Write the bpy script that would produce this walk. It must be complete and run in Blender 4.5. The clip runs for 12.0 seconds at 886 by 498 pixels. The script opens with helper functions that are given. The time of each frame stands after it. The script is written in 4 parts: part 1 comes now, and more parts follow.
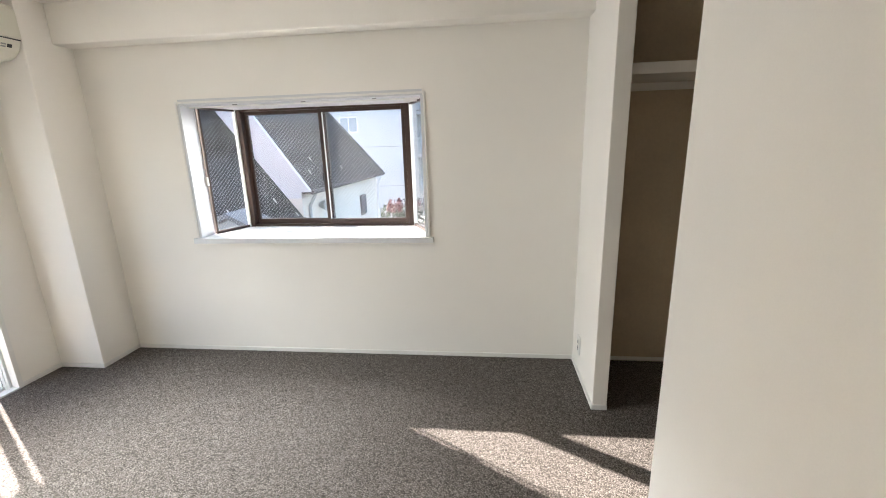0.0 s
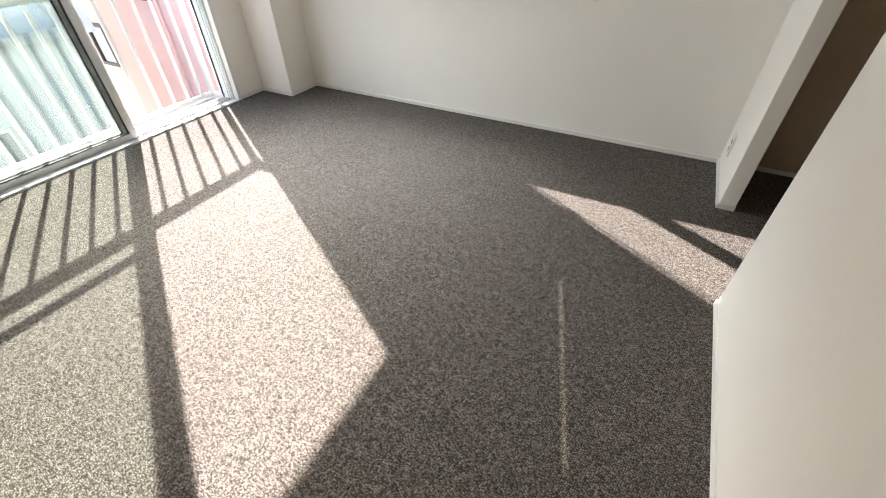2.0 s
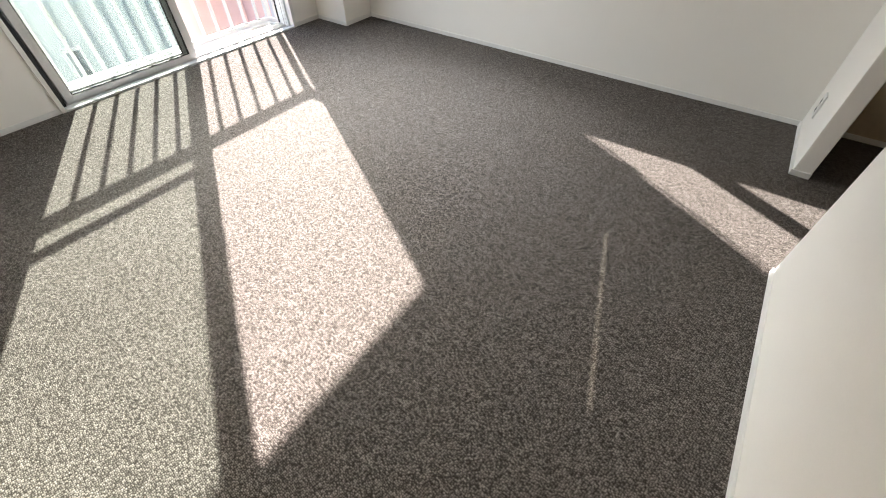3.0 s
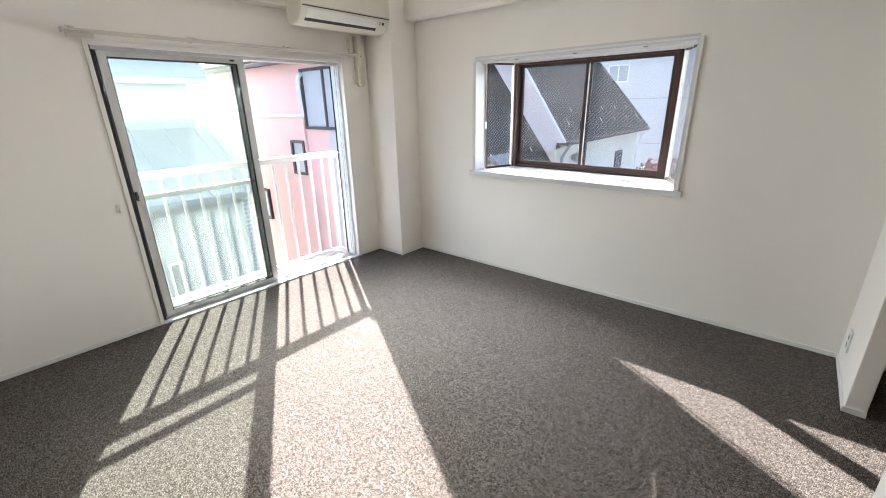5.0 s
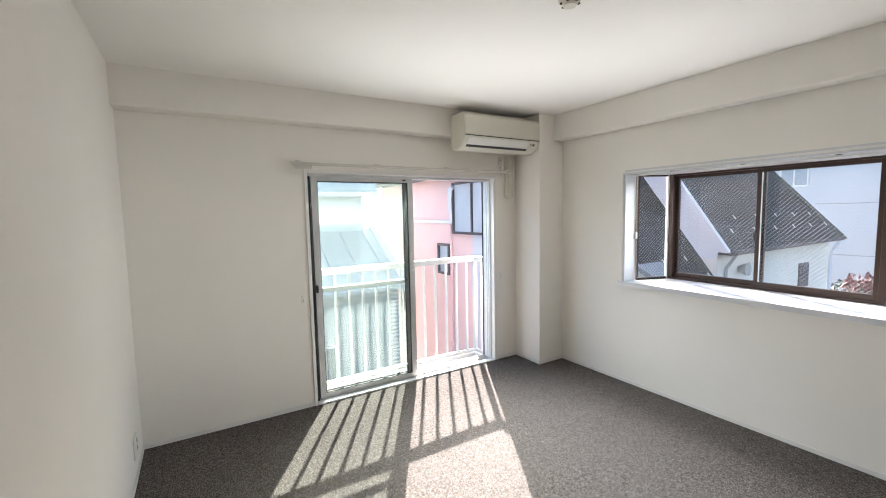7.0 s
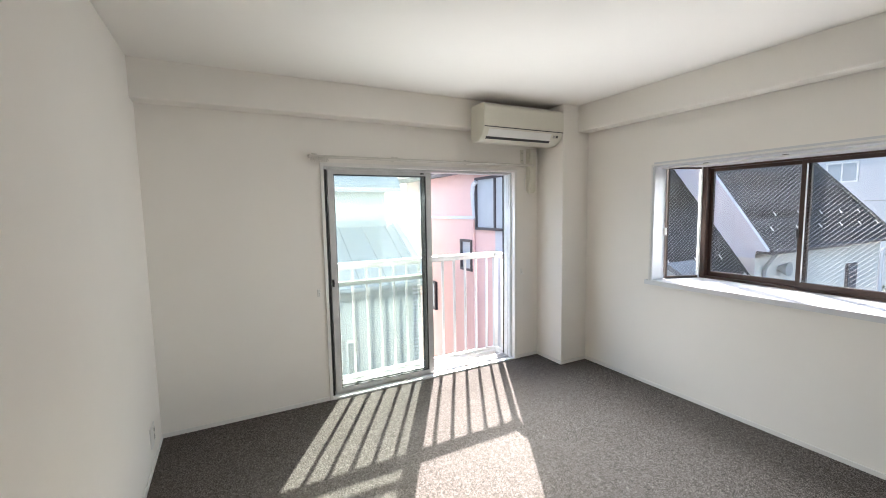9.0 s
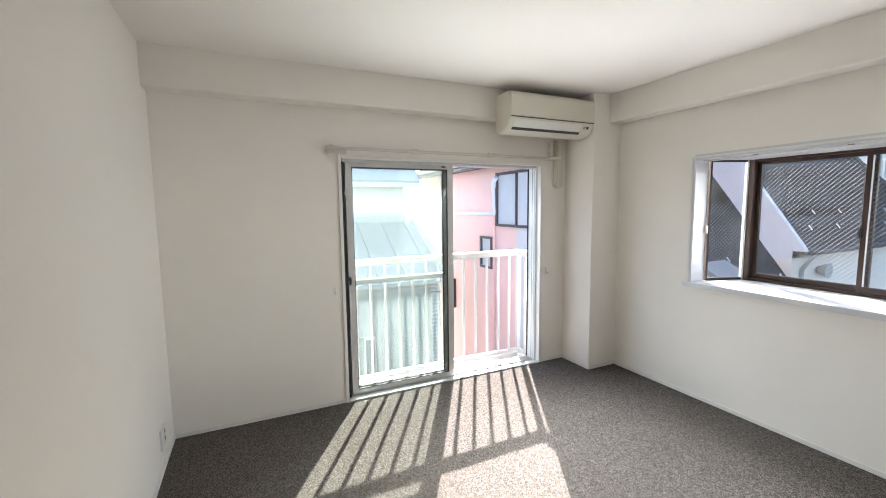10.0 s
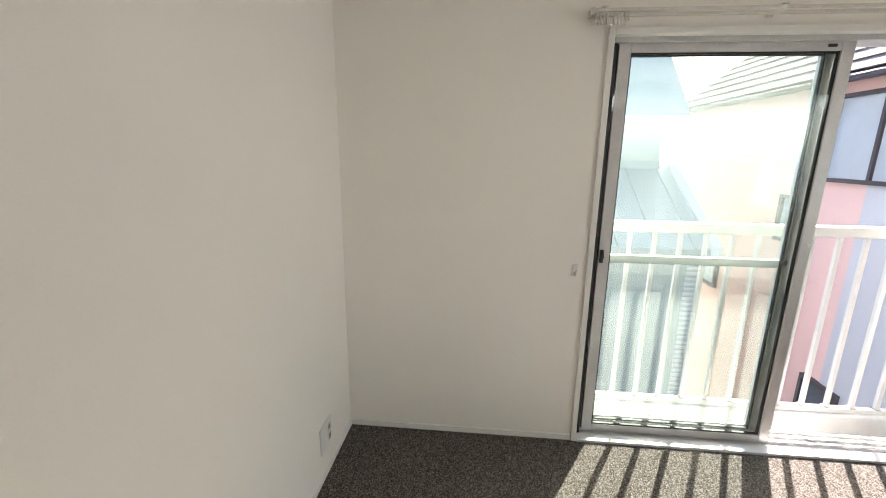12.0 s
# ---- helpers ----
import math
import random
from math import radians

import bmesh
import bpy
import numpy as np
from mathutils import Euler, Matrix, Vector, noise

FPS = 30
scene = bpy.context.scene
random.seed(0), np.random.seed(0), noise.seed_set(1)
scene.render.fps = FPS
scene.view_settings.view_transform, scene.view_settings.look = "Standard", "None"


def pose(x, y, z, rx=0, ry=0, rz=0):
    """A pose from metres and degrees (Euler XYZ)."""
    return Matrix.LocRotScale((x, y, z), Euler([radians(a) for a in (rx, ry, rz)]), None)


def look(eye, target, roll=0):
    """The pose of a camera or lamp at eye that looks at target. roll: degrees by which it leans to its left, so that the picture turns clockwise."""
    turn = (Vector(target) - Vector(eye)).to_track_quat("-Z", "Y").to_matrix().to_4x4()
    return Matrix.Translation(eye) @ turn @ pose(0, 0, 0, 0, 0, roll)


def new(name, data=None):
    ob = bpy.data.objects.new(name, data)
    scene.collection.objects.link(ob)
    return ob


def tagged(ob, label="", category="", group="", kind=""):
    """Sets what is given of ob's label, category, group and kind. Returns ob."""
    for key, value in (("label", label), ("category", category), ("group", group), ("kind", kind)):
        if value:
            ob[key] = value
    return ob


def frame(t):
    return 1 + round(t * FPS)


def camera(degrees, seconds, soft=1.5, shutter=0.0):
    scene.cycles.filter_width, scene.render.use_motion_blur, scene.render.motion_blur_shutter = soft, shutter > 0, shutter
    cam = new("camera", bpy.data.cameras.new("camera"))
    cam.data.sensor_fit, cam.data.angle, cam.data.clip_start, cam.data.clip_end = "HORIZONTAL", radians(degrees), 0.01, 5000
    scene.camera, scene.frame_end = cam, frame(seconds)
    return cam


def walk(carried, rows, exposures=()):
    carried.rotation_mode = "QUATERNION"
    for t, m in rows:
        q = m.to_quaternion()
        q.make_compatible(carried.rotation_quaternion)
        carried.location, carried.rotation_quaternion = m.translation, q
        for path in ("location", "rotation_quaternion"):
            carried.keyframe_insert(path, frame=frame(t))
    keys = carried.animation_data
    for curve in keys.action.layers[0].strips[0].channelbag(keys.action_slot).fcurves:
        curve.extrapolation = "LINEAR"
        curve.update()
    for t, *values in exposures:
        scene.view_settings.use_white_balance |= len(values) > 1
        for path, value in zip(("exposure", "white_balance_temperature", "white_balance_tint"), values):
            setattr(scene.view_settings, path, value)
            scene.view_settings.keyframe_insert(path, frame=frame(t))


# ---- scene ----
cam = camera(94.4, 12.0, soft=1.0)
PATH = [
    (0, (-0.016, 0.316, 1.470), (-0.237, 2.243, 0.985), -1.7),
    (0.5, (0.002, 0.226, 1.443), (-0.361, 2.075, 0.772), -1.6),
    (1, (0.058, 0.178, 1.389), (-0.461, 1.890, 0.495), -1.4),
    (1.5, (0.105, 0.131, 1.343), (-0.531, 1.669, 0.234), -0.8),
    (2, (0.096, 0.078, 1.290), (-0.615, 1.432, 0.001), -0.5),
    (2.5, (0.094, 0.055, 1.246), (-0.648, 1.256, -0.170), 0.1),
    (2.7, (0.094, 0.043, 1.238), (-0.658, 1.189, -0.217), 0.0),
    (4.3, (0.123, -0.007, 1.319), (-0.938, 1.267, 0.201), -0.8),
    (4.5, (0.126, -0.014, 1.359), (-0.991, 1.317, 0.369), -1.0),
    (5, (0.143, -0.059, 1.452), (-1.083, 1.375, 0.788), -1.2),
    (5.5, (0.164, -0.081, 1.497), (-1.151, 1.372, 1.098), -1.3),
    (6, (0.164, -0.082, 1.495), (-1.259, 1.302, 1.250), -1.3),
    (6.5, (0.141, -0.098, 1.495), (-1.431, 1.125, 1.309), -1.3),
    (7, (0.113, -0.125, 1.495), (-1.592, 0.905, 1.321), -1.2),
    (7.2, (0.109, -0.127, 1.492), (-1.641, 0.826, 1.319), -1.2),
    (8.8, (0.088, -0.057, 1.482), (-1.692, 0.834, 1.293), -1.0),
    (9, (0.073, -0.030, 1.475), (-1.692, 0.892, 1.286), -1.0),
    (9.5, (0.017, 0.021, 1.471), (-1.735, 0.966, 1.280), -0.9),
    (10, (-0.091, 0.019, 1.465), (-1.893, 0.862, 1.260), -0.7),
    (10.5, (-0.327, 0.012, 1.461), (-2.205, 0.655, 1.216), -0.4),
    (11, (-0.636, 0.064, 1.432), (-2.575, 0.455, 1.138), -0.1),
    (11.5, (-0.956, 0.083, 1.389), (-2.919, 0.211, 1.029), 0.3),
    (12, (-1.298, 0.130, 1.363), (-3.237, -0.048, 0.906), 0.7),
]
walk(cam, [(t, look(eye, target, roll)) for t, eye, target, roll in PATH],
     exposures=[(0, 3.74, 6450, 10), (2.5, 3.48, 6400, 10), (4.5, 3.56, 6200, 10), (5.5, 3.38, 6200, 10), (9.5, 3.33, 6200, 10), (10.5, 3.37, 6300, 10), (11, 3.37, 6400, 10), (12, 3.28, 6600, 10)])

# ---- light ----
world = bpy.data.worlds.new("sky")
scene.world = world
world.use_nodes = True
wn = world.node_tree
sky = wn.nodes.new("ShaderNodeTexSky")
sky.sky_type = "NISHITA"
sky.sun_disc = False
sky.sun_elevation = radians(30.1)
sky.sun_rotation = radians(-60.0)
sky.air_density, sky.dust_density, sky.ozone_density = 1.0, 2.5, 0.6
wn.nodes["Background"].inputs["Strength"].default_value = 0.085
wn.links.new(sky.outputs["Color"], wn.nodes["Background"].inputs["Color"])

sun = new("sun", bpy.data.lights.new("sun", "SUN"))
sun.data.energy, sun.data.angle, sun.data.color = 3.7, radians(0.53), (1.0, 0.91, 0.855)
SUN_TO = Vector((0.880, -0.509, -0.58))
sun.matrix_world = look((-20, 12, 14), Vector((-20, 12, 14)) + SUN_TO)


def opening_light(name, at, aim, width, height, watts, tone):
    """Daylight entering through an opening: from the sky downwards, off the sunlit ledge upwards, or level and aslant."""
    lamp = new(name, bpy.data.lights.new(name, "AREA"))
    lamp.data.shape, lamp.data.size, lamp.data.size_y = "RECTANGLE", width, height
    lamp.data.energy, lamp.data.color, lamp.data.spread = watts, tone, radians(64)
    lamp.matrix_world = look(at, aim)


SKY_TONE, LEDGE_TONE = (0.94, 0.975, 1.0), (1.0, 0.98, 0.955)
opening_light("door_sky_light", (-3.20, 1.5, 1.58), (-2.20, 1.5, 0.58), 1.7, 0.3, 2.2, SKY_TONE)
opening_light("door_ledge_light", (-3.12, 1.5, 0.50), (-2.47, 1.4, 1.50), 1.7, 0.3, 0.52, LEDGE_TONE)
opening_light("door_slant_light", (-3.12, 1.5, 0.95), (-2.20, 1.89, 0.92), 1.6, 1.5, 0.42, SKY_TONE)
opening_light("bay_sky_light", (-1.25, 3.18, 1.58), (-1.25, 2.18, 0.58), 1.5, 0.3, 0.9, SKY_TONE)
opening_light("bay_ledge_light", (-1.25, 3.12, 0.96), (-1.25, 2.32, 1.96), 1.5, 0.2, 0.18, LEDGE_TONE)
opening_light("bay_slant_light", (-1.25, 3.08, 1.33), (-1.71, 2.18, 1.28), 1.45, 0.75, 0.30, SKY_TONE)


# ---- materials ----
def nodes_of(name):
    m = bpy.data.materials.new(name)
    m.use_nodes = True
    nt = m.node_tree
    return m, nt, nt.nodes["Principled BSDF"]


def link(nt, a, b):
    nt.links.new(a, b)


def noise_tex(nt, scale, detail=3.0, rough=0.55, coord=None):
    n = nt.nodes.new("ShaderNodeTexNoise")
    n.inputs["Scale"].default_value, n.inputs["Detail"].default_value, n.inputs["Roughness"].default_value = scale, detail, rough
    if coord:
        link(nt, coord, n.inputs["Vector"])
    return n


def ramp(nt, fac, stops):
    r = nt.nodes.new("ShaderNodeValToRGB")
    el = r.color_ramp.elements
    while len(el) < len(stops):
        el.new(0.5)
    for e, (p, c) in zip(el, stops):
        e.position, e.color = p, (*c, 1)
    link(nt, fac, r.inputs["Fac"])
    return r


def mixed(nt, kind, fac, a, b):
    m = nt.nodes.new("ShaderNodeMix")
    m.data_type, m.blend_type = "RGBA", kind
    m.inputs["Factor"].default_value = fac
    link(nt, a, m.inputs["A"])
    link(nt, b, m.inputs["B"])
    return m.outputs["Result"]


def surface(name, colour, rough=0.5, metal=0.0, vary=0.08, big=1.5, fine=60.0, bump=0.1, depth=0.002, random_tint=0.0):
    """Paint, plaster, plastic or metal: a colour with blotches and grain at two scales, and fine relief."""
    m, nt, p = nodes_of(name)
    co = nt.nodes.new("ShaderNodeTexCoord").outputs["Object"]
    a = noise_tex(nt, big, 4, 0.6, co)
    b = noise_tex(nt, fine, 3, 0.6, co)
    lo = tuple(c * (1 - vary) for c in colour)
    hi = tuple(min(1, c * (1 + vary * 0.6)) for c in colour)
    ra = ramp(nt, a.outputs["Fac"], [(0.3, lo), (0.7, hi)])
    rb = ramp(nt, b.outputs["Fac"], [(0.3, (1 - vary * 0.7,) * 3), (0.7, (1, 1, 1))])
    col = mixed(nt, "MULTIPLY", 1.0, ra.outputs["Color"], rb.outputs["Color"])
    if random_tint:
        oi = nt.nodes.new("ShaderNodeNewGeometry")
        rr = ramp(nt, oi.outputs["Random Per Island"], [(0, (1 - random_tint,) * 3), (1, (1, 1, 1))])
        col = mixed(nt, "MULTIPLY", 1.0, col, rr.outputs["Color"])
        ob = nt.nodes.new("ShaderNodeObjectInfo")
        ro = ramp(nt, ob.outputs["Random"], [(0, (1 - random_tint,) * 3), (1, (1, 1, 1))])
        col = mixed(nt, "MULTIPLY", 1.0, col, ro.outputs["Color"])
    link(nt, col, p.inputs["Base Color"])
    p.inputs["Roughness"].default_value, p.inputs["Metallic"].default_value = rough, metal
    if bump:
        bp = nt.nodes.new("ShaderNodeBump")
        bp.inputs["Strength"].default_value, bp.inputs["Distance"].default_value = bump, depth
        link(nt, b.outputs["Fac"], bp.inputs["Height"])
        link(nt, bp.outputs["Normal"], p.inputs["Normal"])
    return m


def carpet_material():
    m, nt, p = nodes_of("loop_pile_carpet")
    co = nt.nodes.new("ShaderNodeTexCoord").outputs["Object"]
    mp = nt.nodes.new("ShaderNodeMapping")
    mp.inputs["Rotation"].default_value = (0, 0, radians(8))
    mp.inputs["Scale"].default_value = (1.0, 1.45, 1.0)
    link(nt, co, mp.inputs["Vector"])
    warp = noise_tex(nt, 25, 2, 0.5, mp.outputs["Vector"])
    add = nt.nodes.new("ShaderNodeVectorMath")
    add.operation = "MULTIPLY_ADD"
    add.inputs[1].default_value = (0.006, 0.006, 0.0)
    link(nt, warp.outputs["Color"], add.inputs[0])
    link(nt, mp.outputs["Vector"], add.inputs[2])
    vo = nt.nodes.new("ShaderNodeTexVoronoi")
    vo.inputs["Scale"].default_value, vo.inputs["Randomness"].default_value = 152, 0.58
    link(nt, add.outputs["Vector"], vo.inputs["Vector"])
    tint = nt.nodes.new("ShaderNodeSeparateColor")
    link(nt, vo.outputs["Color"], tint.inputs["Color"])
    loops = ramp(nt, tint.outputs["Red"], [(0.0, (0.175, 0.155, 0.139)), (0.5, (0.252, 0.226, 0.205)), (1.0, (0.325, 0.295, 0.270))])
    # colour darkened between loops, painting the shade down in the pile
    gap_shade = ramp(nt, vo.outputs["Distance"], [(0.24, (1, 1, 1)), (0.66, (0.21, 0.20, 0.19))])
    col = mixed(nt, "MULTIPLY", 1.0, loops.outputs["Color"], gap_shade.outputs["Color"])
    patch = noise_tex(nt, 1.1, 4, 0.6, co)
    clumps = noise_tex(nt, 42, 2, 0.6, co)
    wear = ramp(nt, patch.outputs["Fac"], [(0.3, (0.90, 0.89, 0.88)), (0.7, (1, 1, 1))])
    clot = ramp(nt, clumps.outputs["Fac"], [(0.38, (0.78, 0.775, 0.77)), (0.62, (1.06, 1.06, 1.06))])
    col = mixed(nt, "MULTIPLY", 1.0, col, wear.outputs["Color"])
    col = mixed(nt, "MULTIPLY", 1.0, col, clot.outputs["Color"])
    # a reflected streak of sunlight, painted into the pile colour
    sm = nt.nodes.new("ShaderNodeMapping")
    sm.vector_type = "TEXTURE"
    sm.inputs["Location"].default_value = (0.066, 1.08, 0)
    sm.inputs["Rotation"].default_value = (0, 0, radians(16))
    sm.inputs["Scale"].default_value = (0.014, 0.43, 1)
    link(nt, co, sm.inputs["Vector"])
    sp = nt.nodes.new("ShaderNodeSeparateXYZ")
    link(nt, sm.outputs["Vector"], sp.inputs["Vector"])
    lim = []
    for axis, lo in (("X", 0.2), ("Y", 0.9)):
        ab, mr = nt.nodes.new("ShaderNodeMath"), nt.nodes.new("ShaderNodeMapRange")
        ab.operation = "ABSOLUTE"
        link(nt, sp.outputs[axis], ab.inputs[0])
        link(nt, ab.outputs["Value"], mr.inputs["Value"])
        mr.inputs["From Min"].default_value, mr.inputs["From Max"].default_value = lo, 1.0
        mr.inputs["To Min"].default_value, mr.inputs["To Max"].default_value = 1.0, 0.0
        lim.append(mr.outputs["Result"])
    both = nt.nodes.new("ShaderNodeMath")
    both.operation = "MULTIPLY"
    link(nt, lim[0], both.inputs[0])
    link(nt, lim[1], both.inputs[1])
    sun_streak = ramp(nt, both.outputs["Value"], [(0.0, (1, 1, 1)), (1.0, (2.1, 2.05, 1.95))])
    col = mixed(nt, "MULTIPLY", 1.0, col, sun_streak.outputs["Color"])
    link(nt, col, p.inputs["Base Color"])
    p.inputs["Roughness"].default_value = 0.95
    p.inputs["Specular IOR Level"].default_value = 0.1
    bp = nt.nodes.new("ShaderNodeBump")
    bp.invert = True
    bp.inputs["Strength"].default_value, bp.inputs["Distance"].default_value = 0.6, 0.004
    link(nt, vo.outputs["Distance"], bp.inputs["Height"])
    link(nt, bp.outputs["Normal"], p.inputs["Normal"])
    return m


def glass_material(name, tint, veil=0.0):
    """A clear pane: light goes straight through with a tint; gloss by Fresnel."""
    m, nt, p = nodes_of(name)
    nt.nodes.remove(p)
    out = nt.nodes["Material Output"]
    tr, gl, lw, mx = (nt.nodes.new("ShaderNode" + k) for k in ("BsdfTransparent", "BsdfGlossy", "LayerWeight", "MixShader"))
    pw, fr = nt.nodes.new("ShaderNodeMath"), nt.nodes.new("ShaderNodeMath")
    tr.inputs["Color"].default_value = (*tint, 1)
    gl.inputs["Roughness"].default_value = 0.0
    lw.inputs["Blend"].default_value = 0.5
    pw.operation, fr.operation = "POWER", "MULTIPLY_ADD"
    pw.inputs[1].default_value, fr.inputs[1].default_value, fr.inputs[2].default_value = 5.0, 0.92, 0.03
    link(nt, lw.outputs["Facing"], pw.inputs[0])
    link(nt, pw.outputs["Value"], fr.inputs[0])
    link(nt, fr.outputs["Value"], mx.inputs["Fac"])
    link(nt, tr.outputs["BSDF"], mx.inputs[1])
    link(nt, gl.outputs["BSDF"], mx.inputs[2])
    last = mx.outputs["Shader"]
    if veil:
        df, m2 = nt.nodes.new("ShaderNodeBsdfTranslucent"), nt.nodes.new("ShaderNodeMixShader")
        df.inputs["Color"].default_value = (0.86, 0.95, 0.90, 1)
        m2.inputs["Fac"].default_value = veil
        link(nt, last, m2.inputs[1])
        link(nt, df.outputs["BSDF"], m2.inputs[2])
        last = m2.outputs["Shader"]
    link(nt, last, out.inputs["Surface"])
    return m


M_WALL = surface("cream_wallpaper", (0.88, 0.845, 0.785), 0.9, vary=0.03, big=0.8, fine=220, bump=0.25, depth=0.001)
M_CEIL = surface("white_ceiling_paper", (0.91, 0.885, 0.84), 0.9, vary=0.02, big=0.7, fine=180, bump=0.2, depth=0.001)
M_TRIM = surface("white_trim_paint", (0.82, 0.80, 0.76), 0.45, vary=0.04, fine=40, bump=0.05)
M_SILLW = surface("white_sill_laminate", (0.66, 0.665, 0.675), 0.3, vary=0.03, fine=30, bump=0.03)
M_CARPET = carpet_material()
M_ALU = surface("dull_aluminium", (0.64, 0.635, 0.625), 0.42, 0.3, vary=0.12, big=6, fine=90, bump=0.05)
# much darker grey than the inner leaf's aluminium
M_ALUD = surface("dark_grey_aluminium", (0.22, 0.23, 0.22), 0.5, 0.4, vary=0.2, big=8, fine=70, bump=0.05)
# pale coated bars, and frame parts with daylight put into their colour
M_PALEALU = surface("pale_bar_and_lit_metal", (0.80, 0.84, 0.83), 0.4, 0.0, vary=0.08, big=5, fine=60, bump=0.03)
M_RUBBER = surface("black_rubber", (0.02, 0.02, 0.02), 0.7, vary=0.2)
M_BRONZE = surface("bronze_anodised_frame", (0.042, 0.020, 0.012), 0.45, 0.0, vary=0.2, big=5, fine=80, bump=0.05)
M_PLASTIC = surface("ivory_plastic", (0.70, 0.675, 0.575), 0.35, vary=0.03, big=3, fine=50, bump=0.02)
M_WHITEP = surface("white_plastic", (0.80, 0.79, 0.75), 0.4, vary=0.04, big=4, fine=50, bump=0.02)
# white plastic darkened: the curtain rail's shading put into its colour
M_RAILP = surface("shaded_ivory_rail", (0.66, 0.63, 0.57), 0.45, vary=0.1, big=6, fine=50, bump=0.03)
M_DARK = surface("dark_plastic", (0.03, 0.03, 0.03), 0.5, vary=0.1)
M_GREYP = surface("grey_plastic", (0.28, 0.28, 0.27), 0.5, vary=0.1)
M_RAIL = surface("white_railing_paint", (0.58, 0.58, 0.575), 0.4, vary=0.06, big=5, fine=60, bump=0.05)
M_CONC = surface("painted_concrete", (0.40, 0.405, 0.37), 0.85, vary=0.12, big=3, fine=70, bump=0.3, depth=0.003)
M_GLASS = glass_material("clear_glass", (0.945, 0.955, 0.955))
M_GLASSG = glass_material("green_float_glass", (0.945, 0.972, 0.956), 0.0075)
M_MESH = glass_material("insect_screen_mesh", (0.94, 0.948, 0.942), 0.020)
M_WIRE = surface("steel_wire", (0.42, 0.425, 0.43), 0.6, 0.0, vary=0.05, bump=0)
M_PINK = surface("pink_render", (0.66, 0.445, 0.41), 0.9, vary=0.05, big=0.9, fine=45, bump=0.3, depth=0.004)
M_LAV = surface("lavender_render", (0.47, 0.47, 0.50), 0.9, vary=0.05, big=0.9, fine=45, bump=0.3, depth=0.004)
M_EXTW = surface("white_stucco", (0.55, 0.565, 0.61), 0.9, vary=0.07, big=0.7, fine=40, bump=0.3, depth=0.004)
M_CREAM = surface("cream_stucco", (0.66, 0.615, 0.55), 0.9, vary=0.12, big=0.6, fine=40, bump=0.3, depth=0.004)
M_SLATE = surface("grey_slate", (0.062, 0.062, 0.061), 0.75, vary=0.25, big=1.2, fine=25, bump=0.3, depth=0.004, random_tint=0.3)
M_BROWNT = surface("brown_grey_tile", (0.12, 0.105, 0.11), 0.95, vary=0.25, big=2, fine=25, bump=0.3, depth=0.004, random_tint=0.3)
M_FASCIA = surface("dark_brown_fascia", (0.05, 0.04, 0.045), 0.5, vary=0.15)
M_BLUEROOF = surface("pale_blue_metal_roof", (0.27, 0.315, 0.35), 0.45, 0.1, vary=0.07, big=1, fine=30, bump=0.1)
M_PALE = surface("pale_siding", (0.37, 0.405, 0.41), 0.85, vary=0.06, big=0.8, fine=30, bump=0.2)
M_FROST = surface("frosted_window", (0.40, 0.425, 0.455), 0.55, vary=0.08, big=2, fine=120, bump=0.1)
M_DARKWIN = surface("dark_window", (0.10, 0.12, 0.14), 0.12, vary=0.2, big=2)
M_PORCH = surface("weathered_grey_metal", (0.15, 0.16, 0.168), 0.6, vary=0.15, big=2, fine=30, bump=0.1)
# closet shade and its warm bounce put into a brown colour
M_CLOSET_SHADE = surface("closet_shade_brown", (0.56, 0.46, 0.335), 0.7, vary=0.12, big=2, fine=50, bump=0.1)
M_GROUND = surface("asphalt", (0.06, 0.06, 0.06), 0.9, vary=0.3, big=0.4, fine=30, bump=0.3)
M_LEAF = surface("shrub_leaf", (0.06, 0.10, 0.04), 0.6, vary=0.4, big=3, random_tint=0.5)
M_BLOOM = surface("red_bloom", (0.30, 0.08, 0.09), 0.7, vary=0.3, big=3, random_tint=0.5)


# ---- mesh helpers ----
def box(bm, x0, x1, y0, y1, z0, z1, bevel=0.0, m=None):
    r = bmesh.ops.create_cube(bm, size=1.0)
    vs = r["verts"]
    for v in vs:
        v.co = Vector(((x0 + x1) / 2 + v.co.x * (x1 - x0), (y0 + y1) / 2 + v.co.y * (y1 - y0), (z0 + z1) / 2 + v.co.z * (z1 - z0)))
    if bevel:
        es = list({e for v in vs for e in v.link_edges})
        r2 = bmesh.ops.bevel(bm, geom=es, offset=bevel, segments=2, affect="EDGES", profile=0.5)
        vs = list({v for f in r2["faces"] for v in f.verts} | {v for v in vs if v.is_valid})
    if m is not None:
        bmesh.ops.transform(bm, matrix=m, verts=vs)
    return vs


def prism(bm, outline, axis, a, b):
    """An outline of (u, v) points swept along an axis from a to b. axis x: (y, z); y: (x, z); z: (x, y)."""
    def at(u, v, w):
        return {"x": (w, u, v), "y": (u, w, v), "z": (u, v, w)}[axis]
    lo = [bm.verts.new(at(u, v, a)) for u, v in outline]
    hi = [bm.verts.new(at(u, v, b)) for u, v in outline]
    n = len(outline)
    fs = [bm.faces.new(lo[::-1]), bm.faces.new(hi)]
    for i in range(n):
        fs.append(bm.faces.new((lo[i], lo[(i + 1) % n], hi[(i + 1) % n], hi[i])))
    bmesh.ops.recalc_face_normals(bm, faces=fs)
    return lo + hi


